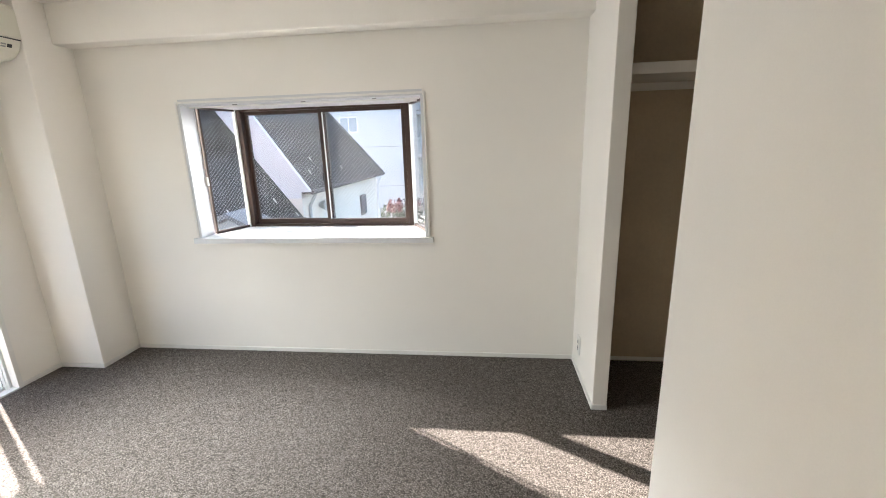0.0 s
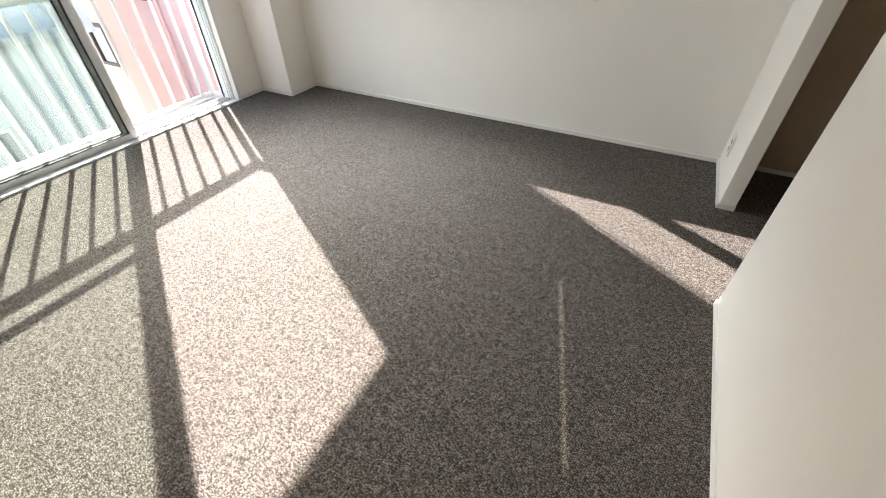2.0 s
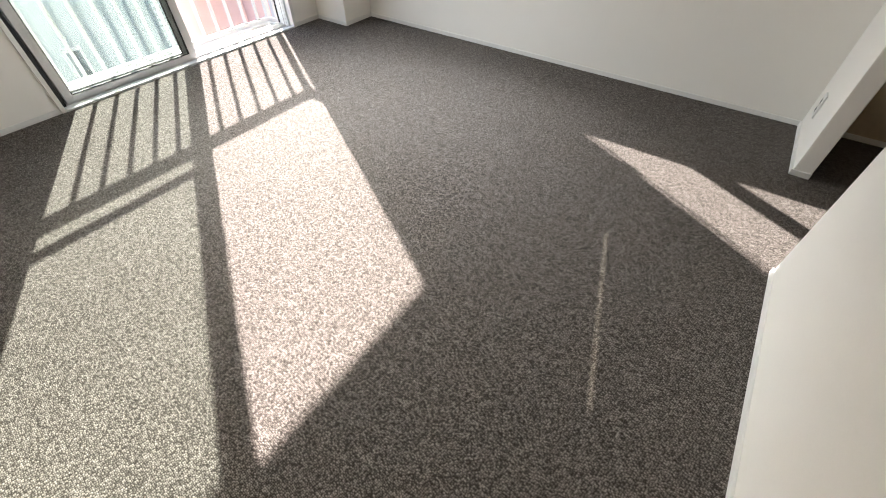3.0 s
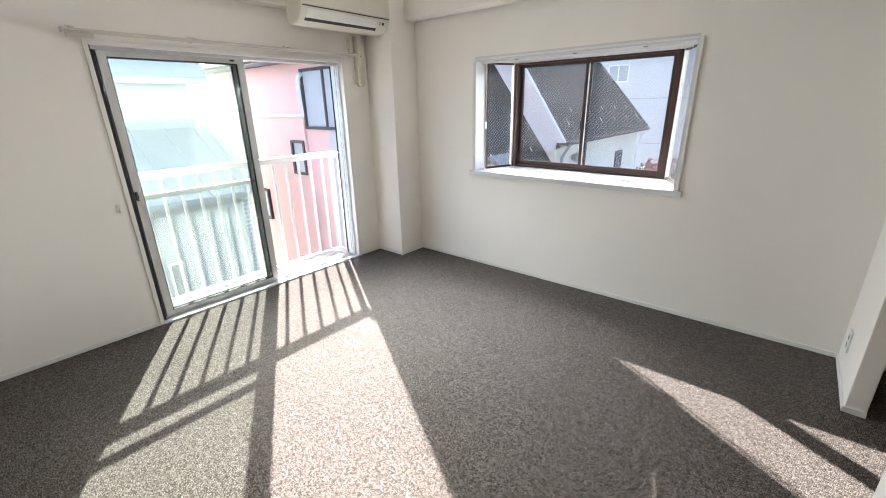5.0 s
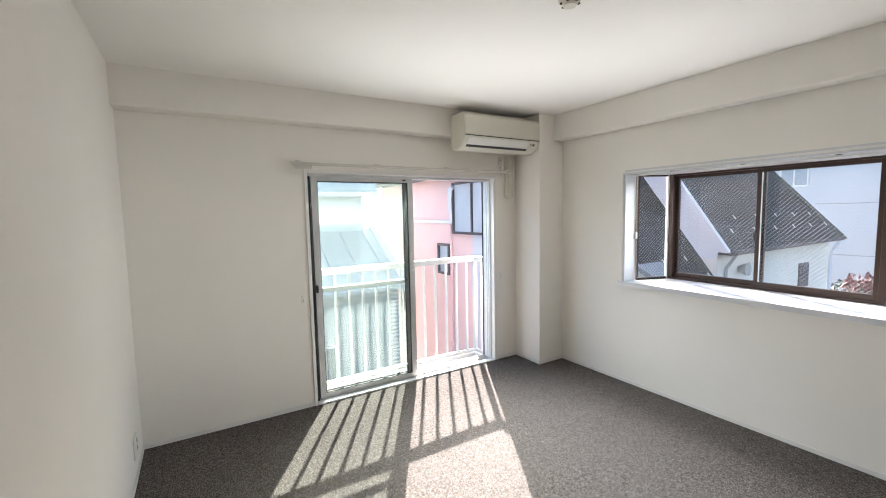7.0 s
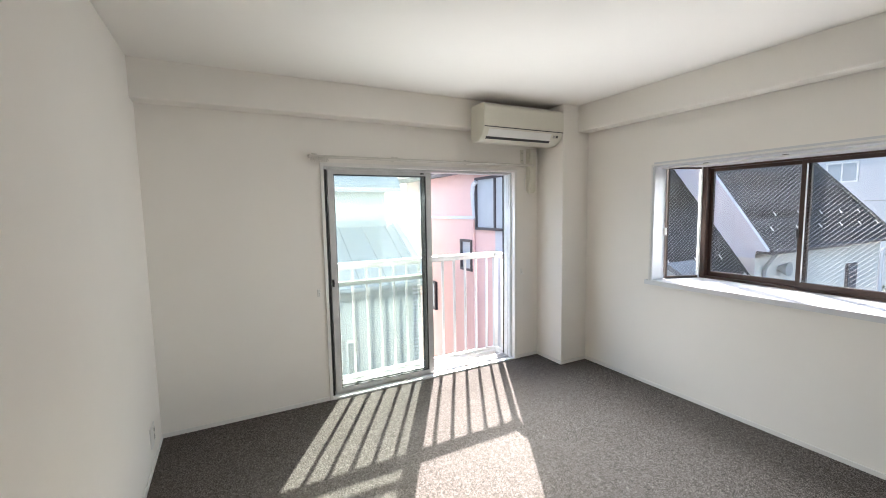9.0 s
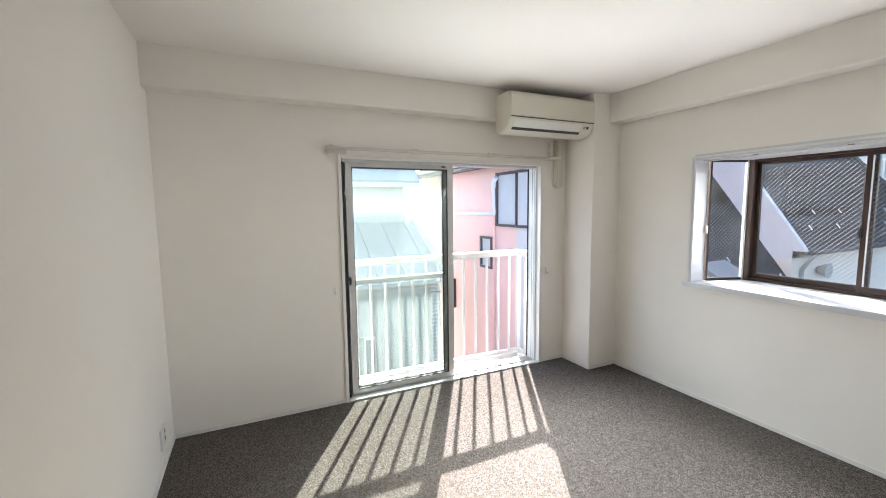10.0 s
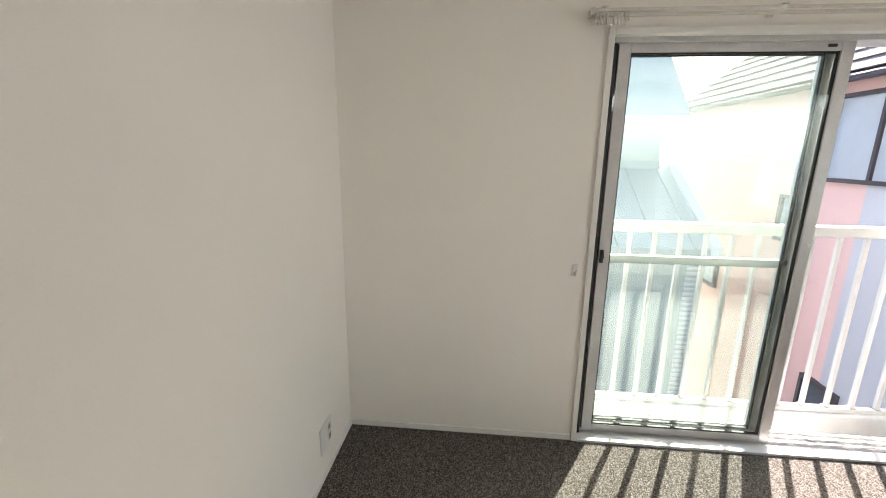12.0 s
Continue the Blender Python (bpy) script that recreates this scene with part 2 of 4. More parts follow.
def tube(bm, p, q, r, seg=10):
    p, q = Vector(p), Vector(q)
    d = q - p
    m = Matrix.Translation((p + q) / 2) @ d.to_track_quat("Z", "Y").to_matrix().to_4x4()
    return bmesh.ops.create_cone(bm, cap_ends=True, segments=seg, radius1=r, radius2=r, depth=d.length, matrix=m)["verts"]


def finish(bm, name, material, smooth=False):
    me = bpy.data.meshes.new(name)
    bm.to_mesh(me)
    bm.free()
    me.materials.append(material)
    if smooth:
        for f in me.polygons:
            f.use_smooth = True
    return me


def thing(name, bm, material, label, category, group="", kind="", smooth=False):
    return tagged(new(name, finish(bm, name, material, smooth)), label, category, group, kind)


def piece(name, mesh, parent, world):
    """One of many alike pieces on a shared mesh."""
    ob = new(name, mesh)
    ob.parent = parent
    off = Vector()
    root = parent
    while root:
        off += root.location
        root = root.parent
    ob.matrix_basis = Matrix.Translation(-off) @ world
    return ob


def holder(name, at, label, category, group="", kind=""):
    ob = new(name)
    ob.location = at
    ob.empty_display_size = 0.1
    return tagged(ob, label, category, group, kind)


def part(name, bm, material, parent, label="", kind="", smooth=False):
    ob = new(name, finish(bm, name, material, smooth))
    ob.parent = parent
    root, off = parent, Vector()
    while root:
        off += root.location
        root = root.parent
    ob.data.transform(Matrix.Translation(-off))
    return tagged(ob, label=label, kind=kind)


def part_box(name, dims, material, parent, bevel=0.0, label="", m=None):
    bm = bmesh.new()
    box(bm, *dims, bevel=bevel, m=m)
    return part(name, bm, material, parent, label)


def struct_box(name, dims, material, label, category, bevel=0.0):
    bm = bmesh.new()
    box(bm, *dims, bevel=bevel)
    return thing(name, bm, material, label, category, kind="structure")


# ---- shell of the room ----
XW, YN, YS, XE, CEIL = -3.10, 3.00, -0.50, 0.565, 2.40
DY0, DY1, DTOP = 0.605, 2.425, 1.832          # balcony door opening
BX0, BX1, BZ0, BZ1 = -2.072, -0.425, 0.875, 1.79  # bay opening

struct_box("floor", (XW - 0.02, 1.6, YS - 0.1, YN + 0.02, -0.12, 0.0), M_CARPET, "grey-brown loop pile carpet wall to wall", "carpet")
struct_box("ceiling", (XW - 0.16, 1.6, YS - 0.1, YN + 0.13, CEIL, CEIL + 0.12), M_CEIL, "plain white papered ceiling", "ceiling")

bm = bmesh.new()
box(bm, XW - 0.16, XW, YS - 0.1, DY0, -0.12, CEIL)
box(bm, XW - 0.16, XW, DY1, YN + 0.13, -0.12, CEIL)
box(bm, XW - 0.16, XW, DY0, DY1, DTOP, CEIL)
box(bm, XW - 0.16, XW - 0.02, DY0, DY1, -0.12, -0.03)
thing("wall_west", bm, M_WALL, "cream papered wall with a balcony door opening", "wall", kind="structure")
bm = bmesh.new()
box(bm, XW, BX0, YN, YN + 0.13, -0.12, CEIL)
box(bm, BX1, 1.6, YN, YN + 0.13, -0.12, CEIL)
box(bm, BX0, BX1, YN, YN + 0.13, BZ1, CEIL)
box(bm, BX0, BX1, YN, YN + 0.13, -0.12, BZ0)
thing("wall_north", bm, M_WALL, "cream papered wall with a bay window opening", "wall", kind="structure")
struct_box("wall_south", (XW, 1.6, YS - 0.1, YS, 0, CEIL), M_WALL, "plain cream papered wall", "wall")
struct_box("wall_east", (XE, XE + 0.09, YS - 0.03, 1.63, -0.03, CEIL + 0.03), M_WALL, "cream papered partition beside the closet opening", "wall", 0.004)
struct_box("wall_nib", (XE, XE + 0.08, 2.43, YN + 0.03, -0.03, CEIL + 0.03), M_WALL, "narrow cream wall beside the closet opening", "wall", 0.004)
struct_box("wall_closet", (1.5, 1.6, YS, YN, 0, CEIL), M_CLOSET_SHADE, "closet back wall, its shade painted brown", "wall")
# thin panel added over the north wall to carry the closet's shade
struct_box("closet_shade_panel", (XE + 0.083, 1.498, YN - 0.006, YN - 0.001, 0.032, CEIL - 0.002), M_CLOSET_SHADE, "added thin panel painted in the closet's shade", "wall")
struct_box("wall_closet_side", (XE + 0.09, 1.5, 0.9, 1.0, 0, CEIL), M_WALL, "plain cream closet side wall", "wall")
struct_box("column", (XW - 0.03, -2.757, 2.688, YN + 0.03, -0.03, CEIL + 0.03), M_WALL, "cream papered square corner column", "column", 0.006)
struct_box("beam_west", (XW - 0.03, XW + 0.132, YS - 0.03, 2.70, 2.165, CEIL + 0.03), M_WALL, "cream papered boxed beam under the ceiling", "beam", 0.008)
struct_box("beam_north", (-2.77, XE + 0.01, 2.87, YN + 0.03, 2.165, CEIL + 0.03), M_WALL, "cream papered boxed beam above the bay window", "beam", 0.008)


def baseboard(x0, x1, y0, y1):
    struct_box("baseboard", (x0, x1, y0, y1, 0, 0.03), M_TRIM, "low white baseboard strip", "baseboard", 0.002)


T = 0.008
baseboard(XW, XW + T, YS + T, DY0 - 0.004)
baseboard(XW, XW + T, DY1 + 0.004, 2.688)
baseboard(XW + T, -2.757 + T, 2.688 - T, 2.688)
baseboard(-2.757, -2.757 + T, 2.688, YN)
baseboard(-2.757 + T, XE, YN - T, YN)
baseboard(XW, XE - T, YS, YS + T)
baseboard(XE - T, XE, YS, 1.63)
baseboard(XE - T, XE, 2.43 - T, YN - T)
baseboard(XE, XE + 0.08, 2.43 - T, 2.43)
baseboard(XE + 0.08, 1.5, YN - T, YN)

# closet shelf with its batten
shelf = holder("closet_shelf", (0.66, 3.0, 1.797), "white closet shelf on a wall batten", "shelf")
part_box("board", (0.647, 1.498, 2.65, 2.993, 1.797, 1.853), M_TRIM, shelf, 0.003)
part_box("batten", (0.647, 1.498, 2.978, 2.993, 1.752, 1.795), M_TRIM, shelf, 0.002)

# ---- balcony door ----
door = holder("door_1", (XW, (DY0 + DY1) / 2, 0), "two-leaf aluminium sliding balcony door, one side standing open", "sliding door", kind="structure")
CX0, CX1 = XW - 0.035, XW + 0.012
part_box("casing", (CX0, CX1, DY0 - 0.003, DY0 + 0.022, 0.0, DTOP + 0.012), M_TRIM, door, 0.002, "white painted casing")
part_box("casing", (XW - 0.040, CX1, DY1 - 0.026, DY1 + 0.003, 0.0, DTOP + 0.012), M_TRIM, door, 0.002)
part_box("casing", (CX0, CX1, DY0 + 0.022, DY1 - 0.022, DTOP - 0.013, DTOP + 0.012), M_TRIM, door, 0.002)
part_box("threshold", (XW - 0.04, XW + 0.015, DY0 + 0.022, DY1 - 0.022, -0.02, 0.012), M_SILLW, door, 0.003, "white threshold strip")
FX0, FX1 = XW - 0.158, XW - 0.037
FY0, FY1, FZ1 = DY0 + 0.016, DY1 - 0.016, DTOP - 0.008
part_box("frame_jamb", (FX0, FX1, FY0, FY0 + 0.014, -0.02, FZ1), M_ALU, door, 0.001, "aluminium frame")
# the dark gap beside the leaf is filled in as a black strip
part_box("gap_seal", (FX0 + 0.004, FX1 - 0.012, FY0 + 0.014, FY0 + 0.034, 0.004, FZ1 - 0.024), M_RUBBER, door, 0, "black strip standing in for the dark jamb gap")
# paler than the left jamb: reflected daylight put into the colour
part_box("frame_jamb", (FX0, XW - 0.041, FY1 - 0.024, FY1, -0.02, FZ1), M_PALEALU, door, 0.001)
part_box("jamb_groove", (XW - 0.092, XW - 0.088, FY1 - 0.0255, FY1 - 0.024, 0.006, FZ1 - 0.026), M_GREYP, door)
part_box("jamb_stop", (XW - 0.070, XW - 0.058, FY1 - 0.030, FY1 - 0.024, 0.006, FZ1 - 0.026), M_PALEALU, door, 0.001)
part_box("gap_seal", (XW - 0.157, XW - 0.146, FY1 - 0.031, FY1 - 0.024, 0.004, FZ1 - 0.024), M_RUBBER, door)
part_box("frame_head", (FX0, FX1, FY0 + 0.022, FY1 - 0.026, FZ1 - 0.024, FZ1), M_ALU, door, 0.001)
part_box("frame_sill", (FX0 - 0.02, FX1, FY0 + 0.022, FY1 - 0.022, -0.03, 0.004), M_ALU, door, 0.001)
for xx in (-0.075, -0.115, -0.15):
    part_box("track", (XW + xx - 0.004, XW + xx + 0.004, FY0 + 0.022, FY1 - 0.022, 0.004, 0.018), M_ALU, door)


def sash(name, x, y0, y1, z0, z1, stile, top, bottom, mat, glass, th=0.028):
    s = holder(name, (x, (y0 + y1) / 2, z0), "", "")
    s.parent = door
    s.location = Vector((x, (y0 + y1) / 2, z0)) - door.location
    part_box("stile", (x - th / 2, x + th / 2, y0, y0 + stile, z0, z1), mat, s, 0.002)
    part_box("stile", (x - th / 2, x + th / 2, y1 - stile, y1, z0, z1), mat, s, 0.002)
    part_box("rail", (x - th / 2, x + th / 2, y0 + stile, y1 - stile, z1 - top, z1), mat, s, 0.002)
    part_box("rail", (x - th / 2, x + th / 2, y0 + stile, y1 - stile, z0, z0 + bottom), mat, s, 0.002)
    bmx = bmesh.new()
    for a in (y0 + stile, y1 - stile - 0.006):
        box(bmx, x - 0.007, x + 0.007, a, a + 0.006, z0 + bottom, z1 - top)
    for a in (z0 + bottom, z1 - top - 0.006):
        box(bmx, x - 0.0065, x + 0.0065, y0 + stile + 0.006, y1 - stile - 0.006, a, a + 0.006)
    part("gasket", bmx, M_RUBBER, s, "black rubber gasket")
    part_box("pane", (x - 0.0025, x + 0.0025, y0 + stile + 0.002, y1 - stile - 0.002, z0 + bottom + 0.002, z1 - top - 0.002), glass, s, 0, "faintly green clear glass")
    return s


inner = sash("sliding_leaf", XW - 0.075, FY0 + 0.046, 1.552, 0.018, FZ1 - 0.012, 0.048, 0.045, 0.030, M_ALU, M_GLASSG)
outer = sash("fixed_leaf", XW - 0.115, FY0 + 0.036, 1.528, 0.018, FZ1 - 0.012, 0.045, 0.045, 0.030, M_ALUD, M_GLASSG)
# crescent lock and pull on the leaves
part_box("lock_plate", (XW - 0.06, XW - 0.052, FY0 + 0.050, FY0 + 0.066, 0.885, 0.945), M_DARK, inner, 0.002, "dark crescent lock")
bm = bmesh.new()
tube(bm, (XW - 0.055, FY0 + 0.058, 0.915), (XW - 0.038, FY0 + 0.058, 0.915), 0.008)
box(bm, XW - 0.045, XW - 0.036, FY0 + 0.053, FY0 + 0.063, 0.915, 0.94, 0.002)
part("lock_lever", bm, M_DARK, inner)
bm = bmesh.new()
prism(bm, [(1.462, 0.905), (1.484, 0.89), (1.492, 0.905), (1.484, 0.92)], "x", XW - 0.10, XW - 0.088)
part("lock_keeper", bm, M_DARK, outer)
part_box("stopper", (XW - 0.061, XW - 0.055, 1.532, 1.540, 0.985, 1.0), M_WHITEP, inner, 0.001)
part_box("roller_cap", (XW - 0.10, XW - 0.06, 1.45, 1.485, FZ1 - 0.044, FZ1 - 0.031), M_DARK, door, 0.002)
# insect screen behind the leaves
sx, s0, s1 = XW - 0.15, FY0 + 0.036, 1.515
screen = holder("insect_screen", (sx, (s0 + s1) / 2, 0), "", "")
screen.parent = door
screen.location = Vector((sx, (s0 + s1) / 2, 0.018)) - door.location
part_box("stile", (sx - 0.009, sx + 0.009, s0, s0 + 0.025, 0.018, FZ1 - 0.02), M_ALU, screen, 0.001)
part_box("stile", (sx - 0.009, sx + 0.009, s1 - 0.025, s1, 0.018, FZ1 - 0.02), M_ALU, screen, 0.001)
part_box("rail", (sx - 0.009, sx + 0.009, s0 + 0.025, s1 - 0.025, FZ1 - 0.05, FZ1 - 0.02), M_ALU, screen, 0.001)
part_box("rail", (sx - 0.009, sx + 0.009, s0 + 0.025, s1 - 0.025, 0.018, 0.05), M_ALU, screen, 0.001)
part_box("mid_rail", (sx - 0.009, sx + 0.012, s0 + 0.025, s1 - 0.025, 0.868, 0.905), M_PALEALU, screen, 0.002)
bm = bmesh.new()
box(bm, sx - 0.0008, sx + 0.0008, s0 + 0.027, s1 - 0.027, 0.052, FZ1 - 0.052)
part("mesh", bm, M_MESH, screen, "fine grey insect mesh")

# ---- bay window ----
bay = holder("window_1", ((BX0 + BX1) / 2, YN, BZ0), "bay window with bronze frames, wired glass and a white sill", "bay window", kind="structure")
YL = YN + 0.13        # straight lining ends, splayed sides begin
YB = YN + 0.45        # outer sashes
KX0, KX1 = -1.922, -0.602   # outer corners
bm = bmesh.new()
prism(bm, [(BX0 - 0.04, YN - 0.03), (BX1 + 0.04, YN - 0.03), (BX1 + 0.04, YN), (BX1 - 0.002, YN), (BX1 - 0.002, YL), (KX1 + 0.03, YB + 0.06), (KX0 - 0.03, YB + 0.06), (BX0 + 0.002, YL), (BX0 + 0.002, YN), (BX0 - 0.04, YN)], "z", BZ0 - 0.03, BZ0 + 0.006)
part("window_sill", bm, M_SILLW, bay, "white laminate sill board")
bm = bmesh.new()
prism(bm, [(BX0 + 0.002, YN - 0.008), (BX1 - 0.002, YN - 0.008), (BX1 - 0.002, YL), (KX1 + 0.03, YB + 0.06), (KX0 - 0.03, YB + 0.06), (BX0 + 0.002, YL)], "z", BZ1 - 0.006, BZ1 + 0.03)
part("head_board", bm, M_SILLW, bay)
part_box("side_lining", (BX0 - 0.006, BX0 + 0.014, YN - 0.010, YL + 0.004, BZ0 + 0.006, BZ1 - 0.006), M_SILLW, bay, 0.001)
part_box("side_lining", (BX1 - 0.014, BX1 + 0.006, YN - 0.010, YL + 0.004, BZ0 + 0.006, BZ1 - 0.006), M_SILLW, bay, 0.001)
part_box("trim", (BX0 - 0.018, BX0 - 0.006, YN - 0.014, YN - 0.001, BZ0 + 0.006, BZ1 + 0.016), M_TRIM, bay, 0.002)
part_box("trim", (BX1 + 0.006, BX1 + 0.018, YN - 0.014, YN - 0.001, BZ0 + 0.006, BZ1 + 0.016), M_TRIM, bay, 0.002)
part_box("trim", (BX0 - 0.006, BX1 + 0.006, YN - 0.014, YN - 0.001, BZ1 + 0.004, BZ1 + 0.016), M_TRIM, bay, 0.002)
GZ0, GZ1 = BZ0 + 0.006, BZ1 - 0.006
for cx in (KX0, KX1):
    part_box("corner_post", (cx - 0.026, cx + 0.026, YB - 0.035, YB + 0.035, GZ0, GZ1), M_BRONZE, bay, 0.003, "bronze corner post")
part_box("frame_head", (KX0 + 0.026, KX1 - 0.026, YB - 0.03, YB + 0.04, GZ1 - 0.014, GZ1), M_BRONZE, bay, 0.002)
part_box("frame_foot", (KX0 + 0.026, KX1 - 0.026, YB - 0.03, YB + 0.04, GZ0, GZ0 + 0.018), M_BRONZE, bay, 0.002)


def wires(bm, w, h, step, r):
    """A diagonal lattice of thin wire inside a pane w by h, in its own plane (u across, v up)."""
    n = int((w + h) / step) + 1
    for i in range(1, n):
        c = i * step
        for flip in (False, True):
            u0, u1 = max(0.0, c - h), min(w, c)
            v0, v1 = c - u0, c - u1
            if u1 - u0 < 0.004:
                continue
            a, b = ((u0, v0), (u1, v1)) if not flip else ((w - u0, v0), (w - u1, v1))
            # one direction drawn thicker: the sun's glint on it put into the shape
            w2 = r if flip else 0.45 * r
            du, dv = w2 * 0.7, w2 * 0.7 * (1 if not flip else -1)
            vs = [bm.verts.new((a[0] - du, 0, a[1] - dv)), bm.verts.new((a[0] + du, 0, a[1] + dv)), bm.verts.new((b[0] + du, 0, b[1] + dv)), bm.verts.new((b[0] - du, 0, b[1] - dv))]
            ridge = [bm.verts.new((a[0], -w2, a[1])), bm.verts.new((b[0], -w2, b[1]))]
            bm.faces.new((vs[0], ridge[0], ridge[1], vs[3]))
            bm.faces.new((vs[1], vs[2], ridge[1], ridge[0]))
            bm.faces.new(vs)
    bmesh.ops.recalc_face_normals(bm, faces=bm.faces)


def wired_leaf(name, p, q, z0, z1, mat, frame_w=0.035, thick=0.026, stiles=None):
    """A glazed leaf with wired glass that stands from p to q (x, y) in plan."""
    p, q = Vector((*p, 0)), Vector((*q, 0))
    w = (q - p).length
    h = z1 - z0
    m = Matrix.Translation((p.x, p.y, z0)) @ Matrix.Rotation(math.atan2(q.y - p.y, q.x - p.x), 4, "Z")
    s = holder(name, (p + q) / 2, "", "")
    s.parent = bay
    s.location = Vector(((p.x + q.x) / 2, (p.y + q.y) / 2, z0)) - bay.location
    t = thick / 2
    for d, sm in zip(((0, frame_w, -t, t, 0, h), (w - frame_w, w, -t, t, 0, h)), stiles or (mat, mat)):
        part_box("stile", d, sm, s, 0.002, m=m)
    for d in ((frame_w, w - frame_w, -t, t, h - frame_w, h), (frame_w, w - frame_w, -t, t, 0, frame_w * 1.5)):
        part_box("rail", d, mat, s, 0.002, m=m)
    gw, gh = w - 2 * frame_w, h - 2.5 * frame_w
    part_box("pane", (frame_w, w - frame_w, -0.003, 0.003, frame_w * 1.5, h - frame_w), M_GLASS, s, label="wired safety glass", m=m)
    bmx = bmesh.new()
    wires(bmx, gw, gh, 0.030, 0.0008)
    bmesh.ops.transform(bmx, matrix=m @ Matrix.Translation((frame_w, -0.004, frame_w * 1.5)), verts=bmx.verts)
    part("wire_lattice", bmx, M_WIRE, s, "thin diagonal steel wires", kind="stuff")
    return s


MID = (KX0 + KX1) / 2
right_leaf = wired_leaf("sash", (MID - 0.025, YB - 0.012), (KX1 - 0.026, YB - 0.012), GZ0 + 0.018, GZ1 - 0.014, M_BRONZE, 0.026)
left_leaf = wired_leaf("sash", (KX0 + 0.026, YB + 0.02), (MID + 0.02, YB + 0.02), GZ0 + 0.018, GZ1 - 0.014, M_BRONZE, 0.026)
# pale stile on one edge: the light on it put into its colour
side_l = wired_leaf("side_leaf", (BX0 + 0.02, YL + 0.012), (KX0 - 0.022, YB - 0.03), GZ0, GZ1, M_BRONZE, 0.013, stiles=(M_BRONZE, M_PALEALU))
side_r = wired_leaf("side_leaf", (KX1 + 0.022, YB - 0.03), (BX1 - 0.02, YL + 0.012), GZ0, GZ1, M_BRONZE, 0.013, stiles=(M_PALEALU, M_BRONZE))
part_box("latch", (MID - 0.03, MID - 0.016, YB - 0.04, YB - 0.026, 1.24, 1.30), M_DARK, right_leaf, 0.002)
part_box("latch", (BX0 + 0.016, BX0 + 0.034, YL - 0.012, YL + 0.004, 1.24, 1.30), M_WHITEP, side_l, 0.003)
# sunlit sash edge drawn as an added pale strip
part_box("lit_edge", (MID + 0.0015, MID + 0.0085, YB - 0.022, YB - 0.016, GZ0 + 0.058, GZ1 - 0.041), M_PALEALU, right_leaf, 0, "pale strip painted as the sash's sunlit edge")
# slim curtain track under the bay's head
track = holder("curtain_track", ((BX0 + BX1) / 2, YN + 0.06, BZ1 - 0.02), "slim white curtain track in the bay window head", "curtain rail")
part_box("rail", (BX0 + 0.03, BX1 - 0.03, YN + 0.052, YN + 0.068, BZ1 - 0.022, BZ1 - 0.012), M_WHITEP, track, 0.002)
for i in range(3):
    bx = BX0 + 0.35 + i * 0.48
    part_box("bracket", (bx, bx + 0.025, YN + 0.05, YN + 0.07, BZ1 - 0.012, BZ1 - 0.0065), M_GREYP, track)
for i in range(7):
    bx = BX1 - 0.05 - i * 0.013
    part_box("runner", (bx - 0.004, bx + 0.004, YN + 0.055, YN + 0.065, BZ1 - 0.036, BZ1 - 0.0225), M_WHITEP, track, 0.001)

# ---- things in the room ----
# air conditioner on the beam
AY0, AY1, AZ0, AZ1 = 1.84, 2.683, 2.035, 2.335
AXB, AXF = XW + 0.134, -2.752
ac = holder("air_conditioner", (AXB, (AY0 + AY1) / 2, AZ0), "ivory split air conditioner mounted under the ceiling", "air conditioner")
bm = bmesh.new()
prof = [(AXB, AZ1 - 0.01), (AXB + 0.02, AZ1), (AXF - 0.03, AZ1), (AXF - 0.008, AZ1 - 0.008), (AXF, AZ1 - 0.03), (AXF + 0.002, AZ0 + 0.11), (AXF - 0.006, AZ0 + 0.095), (AXF - 0.028, AZ0 + 0.05), (AXF - 0.06, AZ0 + 0.02), (AXF - 0.10, AZ0 + 0.004), (AXB + 0.03, AZ0), (AXB, AZ0 + 0.02)]
prism(bm, prof, "y", AY0, AY1)
es = [e for e in bm.edges if abs(e.verts[0].co.y - e.verts[1].co.y) < 1e-5]
bmesh.ops.bevel(bm, geom=es, offset=0.006, segments=2, affect="EDGES")
part("body", bm, M_PLASTIC, ac)
bm = bmesh.new()
prism(bm, [(AXF, AZ1 - 0.028), (AXF + 0.006, AZ1 - 0.03), (AXF + 0.008, AZ0 + 0.115), (AXF + 0.001, AZ0 + 0.112)], "y", AY0 + 0.004, AY1 - 0.004)
part("front_panel", bm, M_PLASTIC, ac)
bm = bmesh.new()
prism(bm, [(AXF - 0.0045, AZ0 + 0.092), (AXF - 0.0262, AZ0 + 0.0505), (AXF - 0.0402, AZ0 + 0.0372), (AXF - 0.044, AZ0 + 0.039), (AXF - 0.030, AZ0 + 0.053), (AXF - 0.009, AZ0 + 0.093)], "y", AY0 + 0.05, AY1 - 0.13)
part("louvre", bm, M_WHITEP, ac, "white air flap")
bm = bmesh.new()
prism(bm, [(AXF - 0.046, AZ0 + 0.037), (AXF - 0.0412, AZ0 + 0.0365), (AXF - 0.0585, AZ0 + 0.0195), (AXF - 0.064, AZ0 + 0.020)], "y", AY0 + 0.045, AY1 - 0.12)
part("outlet_slot", bm, M_DARK, ac, "dark air outlet")
bm = bmesh.new()
box(bm, AXF - 0.006, AXF + 0.0045, AY0 + 0.006, AY1 - 0.006, AZ0 + 0.1055, AZ0 + 0.1118)
part("seam", bm, M_DARK, ac)
slant = pose(AXF - 0.018, AY1 - 0.06, AZ0 + 0.072, 0, 28, 0)
